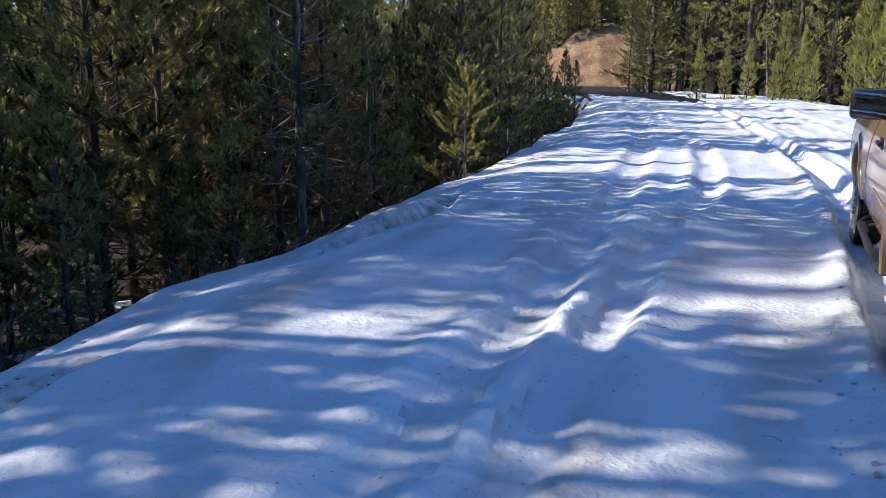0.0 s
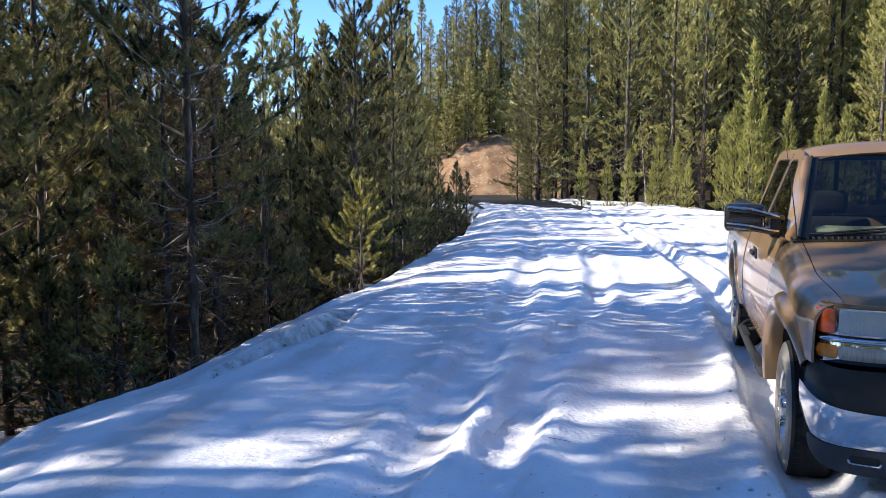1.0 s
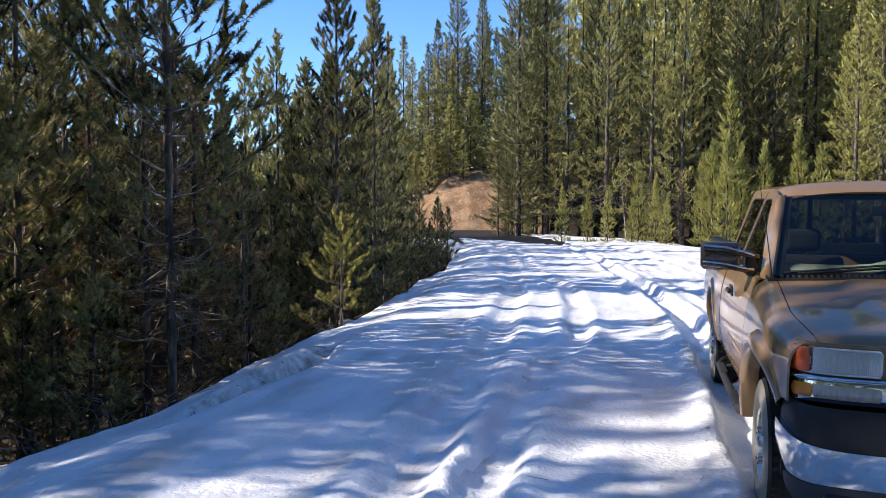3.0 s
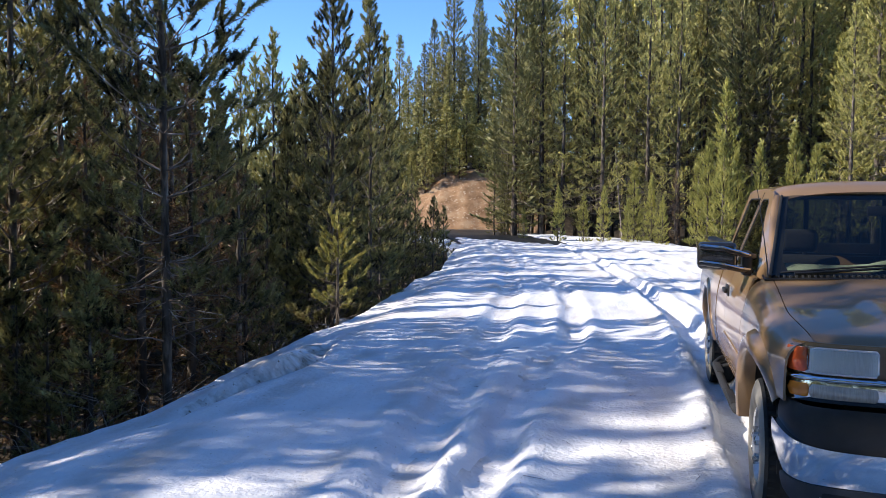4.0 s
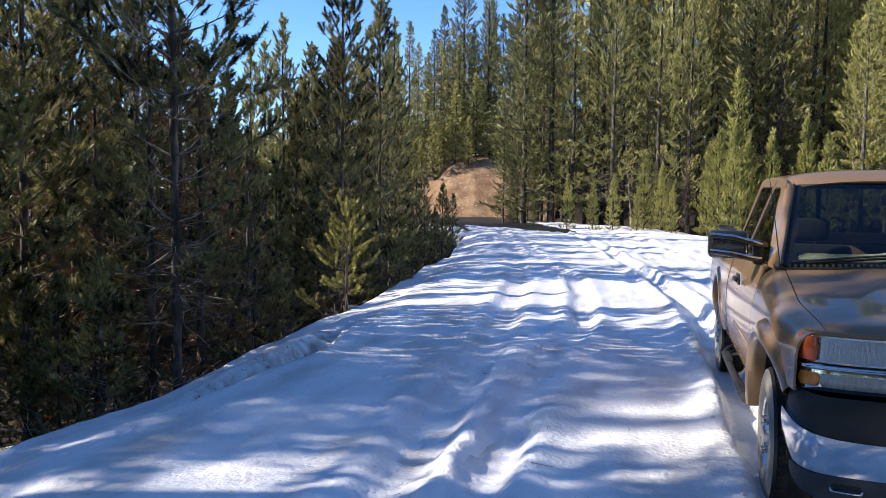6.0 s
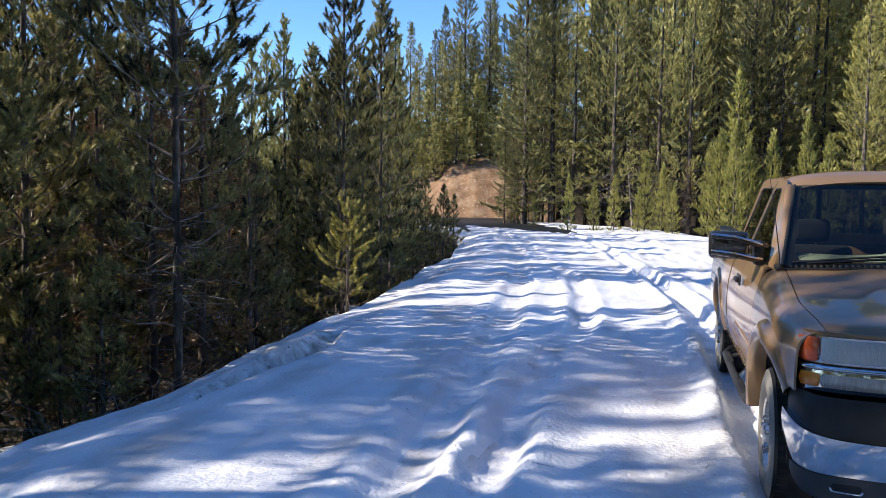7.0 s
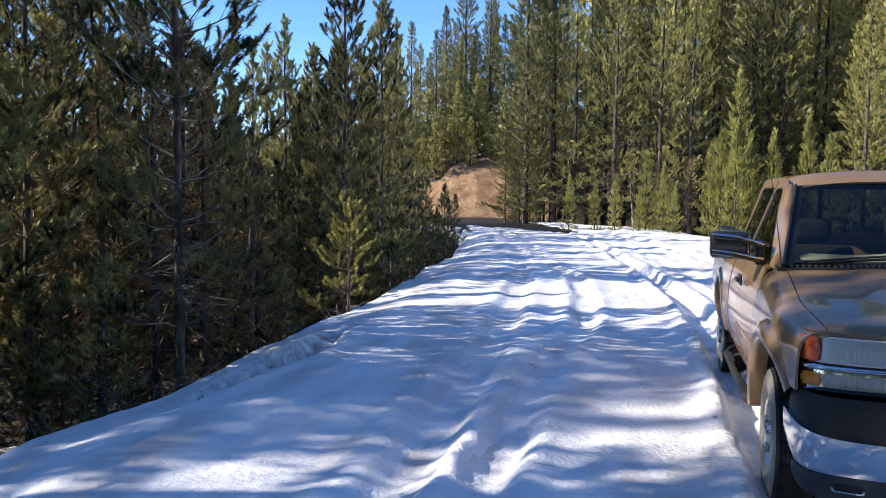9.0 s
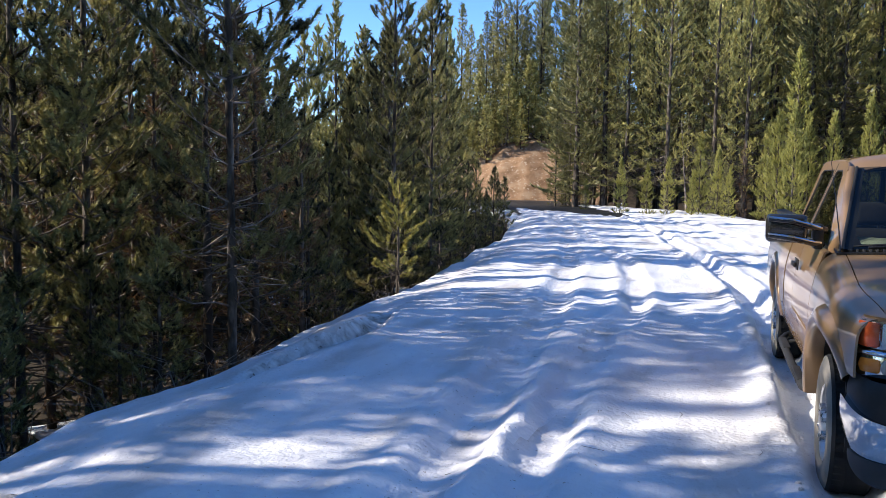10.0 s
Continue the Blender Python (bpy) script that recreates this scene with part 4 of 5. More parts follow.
PAPER = material("pale_green_paper", [(0.55, 0.62, 0.42), (0.66, 0.72, 0.52)], scale=6, rough=0.8)

WHEELBASE, WIDTH, ARCH, ARCH_Z = 3.64, 2.0, 0.515, 0.445
truck = tagged(new("pickup_truck"), "bronze extended-cab pickup truck parked on rutted snow", "pickup truck")


def both(x, side):
    return x if side == 0 else WIDTH - x


def grid(points, rows, cols, thick=0.0):
    """A bmesh sheet from rows of points, given depth along its normals."""
    b = bmesh.new()
    vs = [b.verts.new(p) for p in points]
    for i in range(rows - 1):
        for j in range(cols - 1):
            b.faces.new((vs[i * cols + j], vs[i * cols + j + 1], vs[(i + 1) * cols + j + 1], vs[(i + 1) * cols + j]))
    bmesh.ops.remove_doubles(b, verts=b.verts, dist=0.0004)
    bmesh.ops.recalc_face_normals(b, faces=b.faces)
    if thick:
        bmesh.ops.solidify(b, geom=b.faces[:], thickness=thick)
    return b


def box(x0, x1, y0, y1, z0, z1, bevel=0.0, segments=2, b=None):
    b = b or bmesh.new()
    made = bmesh.ops.create_cube(b, size=1.0)["verts"]
    for v in made:
        v.co = Vector((x0 + (v.co.x + 0.5) * (x1 - x0), y0 + (v.co.y + 0.5) * (y1 - y0), z0 + (v.co.z + 0.5) * (z1 - z0)))
    if bevel:
        edges = list({e for v in made for e in v.link_edges})
        bmesh.ops.bevel(b, geom=edges, offset=bevel, segments=segments, profile=0.5, affect="EDGES")
    return b


def rod(path, radius, sides=8, b=None, flat=1.0):
    """A round bar along a path, closed at both ends."""
    b = b or bmesh.new()
    p = np.array(path, float)
    r = np.full(len(p), radius) if np.isscalar(radius) else np.array(radius)
    v, f = tubes(p[None], r[None], sides)
    vs = [b.verts.new(c) for c in v]
    for q in f:
        b.faces.new([vs[i] for i in q])
    b.faces.new(vs[:sides])
    b.faces.new(vs[-sides:])
    return b


def turned(profile, x_of, centre_y, centre_z, steps, b=None, closed=False, wobble=None):
    """A profile of (radius, depth) turned round an axle along x."""
    b = b or bmesh.new()
    rings = []
    for i in range(steps):
        a = 2 * math.pi * i / steps
        rings.append([b.verts.new((x_of(d), centre_y + (r + (wobble(i, k) if wobble else 0)) * math.cos(a), centre_z + (r + (wobble(i, k) if wobble else 0)) * math.sin(a)))
                      for k, (r, d) in enumerate(profile)])
    for i in range(steps):
        a, c = rings[i], rings[(i + 1) % steps]
        for k in range(len(profile) - 1 + (1 if closed else 0)):
            b.faces.new((a[k], a[(k + 1) % len(profile)], c[(k + 1) % len(profile)], c[k]))
    return b


def soft_curve(knots, width):
    """As curve_at, with the corners between its stretches rounded off."""
    line = curve_at(knots)
    a, c = knots[0][0], knots[-1][0]
    t = np.linspace(a - 3 * width, c + 3 * width, 500)
    first = (knots[1][1] - knots[0][1]) / (knots[1][0] - a)
    last = (knots[-1][1] - knots[-2][1]) / (c - knots[-2][0])
    v = line(t) + np.minimum(t - a, 0) * first + np.maximum(t - c, 0) * last
    k = np.exp(-0.5 * ((t[:, None] - t[None, :]) / width) ** 2)
    v = (k * v[None, :]).sum(1) / k.sum(1)
    return lambda y: np.interp(y, t, v)


side_profile = soft_curve([(0.40, 0.075), (0.50, 0.050), (0.60, 0.020), (0.72, 0.004), (0.85, 0.0), (0.98, 0.004), (1.08, 0.020), (1.17, 0.042), (1.25, 0.070), (1.40, 0.11)], 0.04)


def nose_in(y):
    return 0.075 * ease((-np.asarray(y) - 0.05) / 0.6)


def sill(y):
    """The lower edge of the body's side, over the wheel arches."""
    low = 0.50 if y > -0.30 else 0.785
    for yc in (0.0, WHEELBASE):
        if abs(y - yc) < ARCH:
            low = max(low, ARCH_Z + math.sqrt(ARCH ** 2 - (y - yc) ** 2))
    return low


SHOULDER = list(range(9))


def side_panel(y0, y1, top, side, cols=40, rows=14, roll=None):
    """A pressed panel of the body's side between two shut lines."""
    pts = []
    ys = list(np.linspace(y0, y1, cols))
    for yc in (0.0, WHEELBASE):
        for e in (yc - ARCH, yc + ARCH):
            if y0 < e < y1:
                ys += [e - 0.002, e + 0.002]
    ys.sort()
    for k in range(rows + (len(roll) if roll else 0)):
        for y in ys:
            t, low = top(y), sill(y)
            if roll == SHOULDER:
                # a soft shoulder that turns from the hood's seam down into the side
                foot = t - 0.085
                slope = (float(side_profile(foot + 0.02)) - float(side_profile(foot - 0.02))) / 0.04
                p0, p2 = (float(side_profile(t)) + 0.12, t + 0.022), (float(side_profile(foot)), foot)
                p1 = (p2[0] + slope * (p0[1] - p2[1]), p0[1] - 0.006)
                v = k / len(roll)
                if v <= 1:
                    x, z = ((1 - v) ** 2 * a + 2 * v * (1 - v) * b + v * v * c for a, b, c in zip(p0, p1, p2))
                else:
                    z = foot + (low - foot) * (k - len(roll)) / (rows - 1)
                    x = side_profile(z)
            elif roll and k < len(roll):
                dx, dz = roll[k]
                x, z = side_profile(t) + dx, t + dz
            else:
                v = (k - (len(roll) if roll else 0)) / (rows - 1)
                z = t + (low - t) * v
                x = side_profile(z)
            pts.append((both(x + float(nose_in(y)), side), y, z))
    return grid(pts, rows + (len(roll) if roll else 0), len(ys), 0.012)


hood_top = soft_curve([(-0.70, 1.075), (-0.60, 1.105), (-0.3, 1.16), (0.0, 1.205), (0.4, 1.265), (0.75, 1.31)], 0.09)
for side in (0, 1):
    name = "passenger" if side == 0 else "driver"
    part("front_fender", side_panel(-0.595, 0.735, lambda y: float(hood_top(y)) - 0.035, side, 52, 14, SHOULDER), PAINT, truck)
    door = part("front_door", side_panel(0.745, 1.795, lambda y: 1.285, side, 30, 16, [(0.03, 0.012)]), PAINT, truck)
    part("rear_door", side_panel(1.803, 2.53, lambda y: 1.285, side, 16, 16, [(0.03, 0.012)]), PAINT, truck)
    bed = part("bed_side", side_panel(2.60, 4.66, lambda y: 1.345, side, 60, 14, [(0.10, 0.03), (0.03, 0.025)]), PAINT, truck)
    rail = box(both(0.07, side), both(0.17, side), 2.58, 4.66, 1.375, 1.42, 0.012)
    part("bed_rail_cap", rail, BLACK, bed, "black plastic bed rail cap")
    # door handle
    hx = both(0.008, side)
    out = -1 if side == 0 else 1
    handle = box(min(hx, hx + out * 0.012), max(hx, hx + out * 0.012), 1.50, 1.70, 1.085, 1.165, 0.005)
    box(min(hx + out * 0.015, hx + out * 0.040), max(hx + out * 0.015, hx + out * 0.040), 1.51, 1.69, 1.108, 1.142, 0.01, 2, handle)
    part("door_handle", handle, BLACK, door, "black plastic door handle")
    # side moulding
    mould = box(min(both(-0.006, side), both(0.016, side)), max(both(-0.006, side), both(0.016, side)), 0.56, 1.785, 0.735, 0.785, 0.005)
    part("side_moulding", mould, PAINT, door)
    # flares over the wheels
    for yc in (0.0, WHEELBASE):
        pts, steps = [], 40
        section = [(0.495, 0.045), (0.497, 0.025), (0.500, 0.0), (0.512, -0.014), (0.535, -0.018), (0.570, -0.014), (0.600, -0.002), (0.612, 0.02)] if yc else [(0.478, 0.060), (0.480, 0.035), (0.482, 0.005), (0.486, -0.018), (0.497, -0.034), (0.515, -0.043), (0.540, -0.045), (0.565, -0.039), (0.588, -0.026), (0.606, -0.008), (0.618, 0.02)]
        for i in range(steps):
            a = radians((-2 if yc == 0.0 else 4) + (148 if yc == 0.0 else 170) * i / (steps - 1))
            fade = 0.45 + 0.55 * float(ease((steps - 1 - i) / 14)) if yc == 0.0 else 1.0
            for r, x in section:
                x = x * fade + 0.022 * (1 - fade) if x < 0.022 else x
                y, z = yc + r * math.cos(a), ARCH_Z + r * math.sin(a)
                inset = float(nose_in(y)) + (float(side_profile(min(z, 1.1))) if x > -0.02 else 0.3 * float(side_profile(min(z, 1.1))))
                pts.append((both(x + inset, side), y, z))
        part("fender_flare", grid(pts, steps, len(section), 0.006), PAINT, truck)
        # wheel well
        pts = []
        for i in range(19):
            a = radians(-8 + 196 * i / 18)
            for x in (0.07, 0.25, 0.45):
                pts.append((both(x, side), yc + 0.508 * math.cos(a), ARCH_Z + 0.508 * math.sin(a)))
        part("wheel_well", grid(pts, 19, 3, 0.01), TRIM, truck)
    # running board
    tube = rod([(both(0.05, side), 0.66, 0.415), (both(0.015, side), 0.70, 0.405), (both(0.0, side), 0.78, 0.40), (both(-0.005, side), 1.6, 0.395),
                (both(-0.005, side), 2.42, 0.40), (both(0.04, side), 2.52, 0.42), (both(0.14, side), 2.56, 0.46)], 0.029, 12)
    board = part("running_board", tube, TRIM, truck, "scuffed dark tubular running board")
    for y0 in (0.86, 1.95):
        tread = box(min(both(-0.026, side), both(0.026, side)), max(both(-0.026, side), both(0.026, side)), y0, y0 + 0.42, 0.418, 0.430, 0.004)
        part("step_pad", tread, TRIM, board)
    for y0 in (0.95, 2.3):
        part("bracket", rod([(both(-0.03, side), y0, 0.39), (both(0.3, side), y0, 0.48)], 0.014, 6), TRIM, board)

# hood
pts, rows, cols = [], 26, 41
front_line = curve_at([(0.0, -0.745), (0.3, -0.735), (0.5, -0.71), (0.65, -0.685), (0.75, -0.65), (0.82, -0.60)])
for i in range(rows):
    v = i / (rows - 1)
    for j in range(cols):
        u = -1 + 2 * j / (cols - 1)
        yf = float(front_line(abs(u) * 0.78)) + 0.03
        yb = 0.66 - 0.10 * (1 - u * u)
        y = yf + (yb - yf) * v
        y_edge = -0.60 + 1.26 * v
        half = 1.0 - (float(side_profile(float(hood_top(y_edge)) - 0.035)) + 0.12 + float(nose_in(y_edge)) + 0.006)
        x = 1.0 + u * half
        z = float(hood_top(max(y, -0.62))) - 0.012 + 0.035 * (1 - u * u)
        z += 0.012 * float(ease((0.54 + 0.10 * v - abs(u)) / 0.22)) * float(ease((v - 0.05) / 0.4))
        z -= 0.080 * (1 - float(ease(v / 0.10))) ** 2
        pts.append((x, y, z))
part("hood", grid(pts, rows, cols, 0.015), PAINT, truck)
cowl = []
for i in range(4):
    for j in range(25):
        u = -1 + 2 * j / 24
        y = 0.66 - 0.10 * (1 - u * u) + i * 0.045
        cowl.append((1.0 + u * 0.86, y, 1.292 + 0.030 * (1 - u * u) + 0.006 * i))
cowl_ob = part("cowl_panel", grid(cowl, 4, 25, 0.01), BLACK, truck, "black slotted cowl panel")
for j in range(44):
    u = -0.9 + 1.8 * j / 43
    y = 0.66 - 0.10 * (1 - u * u) + 0.03
    slot = box(1 + u * 0.86 - 0.006, 1 + u * 0.86 + 0.006, y, y + 0.06, 1.296 + 0.030 * (1 - u * u), 1.312 + 0.030 * (1 - u * u))
    part("vent_slat", slot, GREY, cowl_ob, smooth=False)
for x0, x1, z1 in ((0.30, 0.98, 1.39), (1.02, 1.66, 1.39)):
    wiper = rod([(x0 + 0.02, 0.66, 1.335), (x0 + 0.25, 0.655, 1.355), (x1, 0.69, z1)], 0.009, 6)
    w = part("wiper", wiper, BLACK, truck)
    part("wiper_blade", rod([(x0 - 0.06, 0.70, 1.335), (x0 + 0.3, 0.67, 1.375), (x1 + 0.12, 0.68, z1 + 0.03)], 0.007, 5), TRIM, w)


# cab above the belt line
def lean(y, z):
    """How far the cab's side has come in at a place along it and a height."""
    return 0.060 + 0.08 * float(ease((1.42 - y) / 0.66)) + (z - 1.285) * float(np.interp(y, [1.45, 2.4], [0.40, 0.32]))


OUTER = [(0.76, 1.275), (0.84, 1.345), (0.97, 1.467), (1.10, 1.585), (1.23, 1.702), (1.36, 1.812), (1.42, 1.849), (1.48, 1.868), (1.56, 1.880), (1.70, 1.887), (2.20, 1.887), (2.32, 1.882), (2.40, 1.867), (2.45, 1.838), (2.475, 1.79), (2.50, 1.62), (2.53, 1.42), (2.535, 1.275)]
FRONT_HOLE = [(0.99, 1.315), (1.06, 1.40), (1.34, 1.675), (1.46, 1.785), (1.53, 1.815), (1.72, 1.815), (1.745, 1.79), (1.760, 1.35), (1.74, 1.315)]
REAR_HOLE = [(1.855, 1.315), (1.840, 1.35), (1.83, 1.785), (1.855, 1.82), (2.28, 1.82), (2.34, 1.79), (2.44, 1.38), (2.42, 1.315)]
for side in (0, 1):
    b = bmesh.new()
    edges = []
    for loop in (OUTER, FRONT_HOLE, REAR_HOLE):
        vs = [b.verts.new((both(lean(y, z), side), y, z)) for y, z in loop]
        edges += [b.edges.new((a, c)) for a, c in zip(vs, vs[1:] + vs[:1])]
    bmesh.ops.triangle_fill(b, edges=edges, use_beauty=True)
    bmesh.ops.recalc_face_normals(b, faces=b.faces)
    bmesh.ops.solidify(b, geom=b.faces[:], thickness=0.016)
    part("cab_side", b, PAINT, truck)
    for hole, label in ((FRONT_HOLE, ""), (REAR_HOLE, "")):
        b = bmesh.new()
        b.faces.new([b.verts.new((both(lean(y, z) + 0.005, side), y, z)) for y, z in hole])
        bmesh.ops.triangulate(b, faces=b.faces)
        pane = part("side_window", b, DARK_GLASS, truck, "dark tinted side window", smooth=False)
        pane.visible_shadow = False
        ringp = [(both(lean(y, z) + 0.003, side), y, z) for y, z in hole]
        part("window_seal", rod(ringp + ringp[:1], 0.006, 6), TRIM, pane)
    # the shut line between the doors
    part("door_seal", rod([(both(lean(1.80, 1.29) + 0.001, side), 1.80, 1.29), (both(lean(1.79, 1.87) + 0.001, side), 1.79, 1.87)], 0.004, 5), TRIM, truck)
    # front pillar
    pts = []
    n = 12
    for i in range(n):
        v = i / (n - 1)
        ya, za = np.interp(v, [0, 0.12, 0.5, 0.9, 1], [0.76, 0.84, 1.10, 1.36, 1.42]), np.interp(v, [0, 0.12, 0.5, 0.9, 1], [1.275, 1.345, 1.585, 1.812, 1.849])
        a = Vector((lean(ya, za), ya, za))
        c = Vector((0.170 + 0.165 * v, 0.68 + 0.725 * v, 1.312 + 0.525 * v))
        for k in range(5):
            t = k / 4
            p = a.lerp(c, t) + Vector((-0.004, -0.012, 0.004)) * math.sin(math.pi * t)
            pts.append((both(p.x, side), p.y, p.z))
    part("front_pillar", grid(pts, n, 5, 0.02), PAINT, truck)
    part("pillar_seal", rod([(both(0.175 + 0.165 * v, side), 0.675 + 0.725 * v, 1.315 + 0.525 * v) for v in np.linspace(0, 1, 6)], 0.010, 6), TRIM, truck)
    # tow mirror
    s = -1 if side == 0 else 1
    X = lambda x: both(x, side)
    b = bmesh.new()
    lo, hi = sorted((X(-0.262), X(0.0)))
    box(lo, hi, 0.93, 1.08, 1.325, 1.515, 0.035, 3, b)
    mirror = part("door_mirror", b, GLOSSY, truck, "black folding tow mirror")
    part("mirror_glass", box(lo + 0.03, hi - 0.03, 1.079, 1.086, 1.355, 1.485, 0.004), CHROME, mirror, "mirror glass")
    part("arm", rod([(X(-0.245), 0.935, 1.482), (X(-0.10), 0.920, 1.470), (X(0.03), 0.945, 1.437), (X(0.115), 1.00, 1.415)], 0.022, 10), GLOSSY, mirror)
    # thin chrome bars added as the bright highlights on the black arms
    for za, zb, zc, zd in ((1.494, 1.482, 1.449, 1.430), (1.386, 1.370, 1.342, 1.332)):
        part("chrome_strip", rod([(X(-0.250), 0.917, za), (X(-0.10), 0.902, zb), (X(0.03), 0.927, zc), (X(0.085), 0.962, zd)], 0.0085, 8), CHROME, mirror, "bright bar standing in for the highlight along a mirror arm")
    part("arm", rod([(X(-0.245), 0.935, 1.374), (X(-0.10), 0.920, 1.358), (X(0.03), 0.945, 1.330), (X(0.10), 1.00, 1.320)], 0.022, 10), GLOSSY, mirror)
    b = bmesh.new()
    lo, hi = sorted((X(0.035), X(0.10)))
    box(lo, hi, 0.955, 1.10, 1.285, 1.455, 0.02, 2, b)
    part("mirror_base", b, BLACK, mirror)

# roof
pts, rows, cols = [], 16, 25
for i in range(rows):
    v = i / (rows - 1)
    for j in range(cols):
        u = -1 + 2 * j / (cols - 1)
        y0 = 1.405 - 0.045 * (1 - u * u)
        y = y0 + (2.47 - y0) * v
        x = 1.0 + u * (1.0 - lean(max(y, 1.43), 1.89) - 0.03 * (1 - min(v / 0.06, 1.0)))
        z = 1.893 + 0.060 * (1 - abs(u) ** 3) - 0.085 * (1 - min(v / 0.22, 1.0)) ** 2 - 0.05 * float(ease((v - 0.9) / 0.1)) - 0.02 * max(0.0, abs(u) - 0.9) / 0.1
        pts.append((x, y, z))
part("roof", grid(pts, rows, cols, 0.02), PAINT, truck)
for side in (0, 1):
    part("drip_rail", rod([(both(lean(y, z) + 0.004, side), y, z) for y, z in [(1.36, 1.815), (1.42, 1.852), (1.48, 1.871), (1.56, 1.884), (1.70, 1.891), (2.20, 1.891), (2.32, 1.886), (2.40, 1.871), (2.45, 1.842)]], 0.005, 6), PAINT, truck)


def screen(y_low, y_high, z_low, z_high, half_low, half_high, bow):
    p = []
    for i in range(9):
        v = i / 8
        for j in range(17):
            u = -1 + 2 * j / 16
            half = half_low + (half_high - half_low) * v
            p.append((1 + u * half, y_low + (y_high - y_low) * v - bow * (1 - u * u) * (1 - 0.5 * v), z_low + (z_high - z_low) * v + 0.02 * (1 - u * u)))
    return grid(p, 9, 17)


glass_front = part("windshield", screen(0.685, 1.41, 1.315, 1.838, 0.825, 0.662, 0.08), WINDOW, truck, "dark reflective windshield")
glass_front.visible_shadow = False
glass_rear = part("rear_window", screen(2.53, 2.47, 1.34, 1.82, 0.74, 0.70, -0.02), REAR_GLASS, truck, "tinted sliding rear window")
glass_rear.visible_shadow = False
border = []
for v in np.linspace(0, 1, 9):
    for k in range(3):
        u = -1 + 0.075 * k / 2
        half = 0.825 - 0.163 * v
        border.append((1 + u * half, 0.685 + 0.725 * v - 0.08 * (1 - u * u) * (1 - 0.5 * v) + 0.006, 1.315 + 0.523 * v + 0.02 * (1 - u * u) - 0.006))
part("glass_border", grid(border, 9, 3), TRIM, glass_front, "black printed border of the windshield")
for x in (0.70, 1.30):
    part("divider", box(x - 0.018, x + 0.018, 2.47, 2.51, 1.33, 1.83, 0.004), TRIM, glass_rear)
part("rear_panel", box(0.10, 1.90, 2.50, 2.54, 0.55, 1.35, 0.01), PAINT, truck)
part("rear_header", box(0.25, 1.75, 2.44, 2.50, 1.82, 1.885, 0.01), TRIM, truck)
# inside
dash = box(0.14, 1.86, 0.78, 1.12, 1.05, 1.315, 0.05, 3)
dash_ob = part("dashboard", dash, TRIM, truck, "dark grey dashboard")
pts = []
for i in range(7):
    for j in range(11):
        u, v = j / 10, i / 6
        pts.append((0.29 + 1.27 * u, 0.745 - 0.05 * math.sin(math.pi * u) + 0.16 * v, 1.350 + 0.035 * v + 0.045 * float(ease((u - 0.35) / 0.2) * ease((0.8 - u) / 0.2)) + 0.004 * math.sin(9 * u + 3 * v)))
part("paper", grid(pts, 7, 11, 0.004), PAPER, dash_ob, "pale green paper on the dashboard")
part("floor_pan", box(0.12, 1.88, 0.75, 2.5, 0.5, 0.6), TRIM, truck)
for x in (0.28, 1.12):
    b = box(x, x + 0.60, 1.55, 2.05, 0.62, 0.86, 0.06, 3)
    seat = part("seat", b, CLOTH, truck, "grey cloth seat")
    part("seat_back", box(x, x + 0.60, 1.98, 2.14, 0.80, 1.38, 0.06, 3), CLOTH, seat)
    part("headrest", box(x + 0.16, x + 0.44, 2.04, 2.13, 1.40, 1.58, 0.045, 3), CLOTH, seat)
ring_pts = [(1.42 + 0.185 * math.cos(a), 1.30 + 0.07 * math.sin(a), 1.16 + 0.17 * math.sin(a)) for a in np.linspace(0, 2 * math.pi, 25)]
part("steering_wheel", rod(ring_pts, 0.016, 8), TRIM, truck)
part("rearview_mirror", box(0.88, 1.12, 1.27, 1.30, 1.70, 1.77, 0.012), TRIM, truck)
part("antenna", rod([(0.155, 0.64, 1.305), (0.157, 0.66, 1.36), (0.148, 0.90, 1.64), (0.138, 1.14, 1.89)], [0.008, 0.004, 0.003, 0.002], 6), BLACK, truck, "thin black whip antenna")

# nose
NOSE = [(0.092, -0.44), (0.100, -0.545), (0.15, -0.615), (0.28, -0.672), (0.50, -0.705), (0.80, -0.730), (1.0, -0.74)]
BUMPER = [(0.078, -0.43), (0.088, -0.59), (0.13, -0.71), (0.22, -0.775), (0.48, -0.82), (0.75, -0.84), (1.0, -0.85)]


def plan_curve(knots):
    full = knots + [(2.0 - x, y) for x, y in knots[-2::-1]]
    p = np.array(full)
    for _ in range(3):
        q = np.empty((2 * len(p) - 2, 2))
        q[0::2], q[1::2] = 0.75 * p[:-1] + 0.25 * p[1:], 0.25 * p[:-1] + 0.75 * p[1:]
        p = np.concatenate([p[:1], q, p[-1:]])
    s = np.concatenate([[0], np.cumsum(np.hypot(*np.diff(p, axis=0).T))])
    return p, s / s[-1]


nose_p, nose_s = plan_curve(NOSE)
bump_p, bump_s = plan_curve(BUMPER)


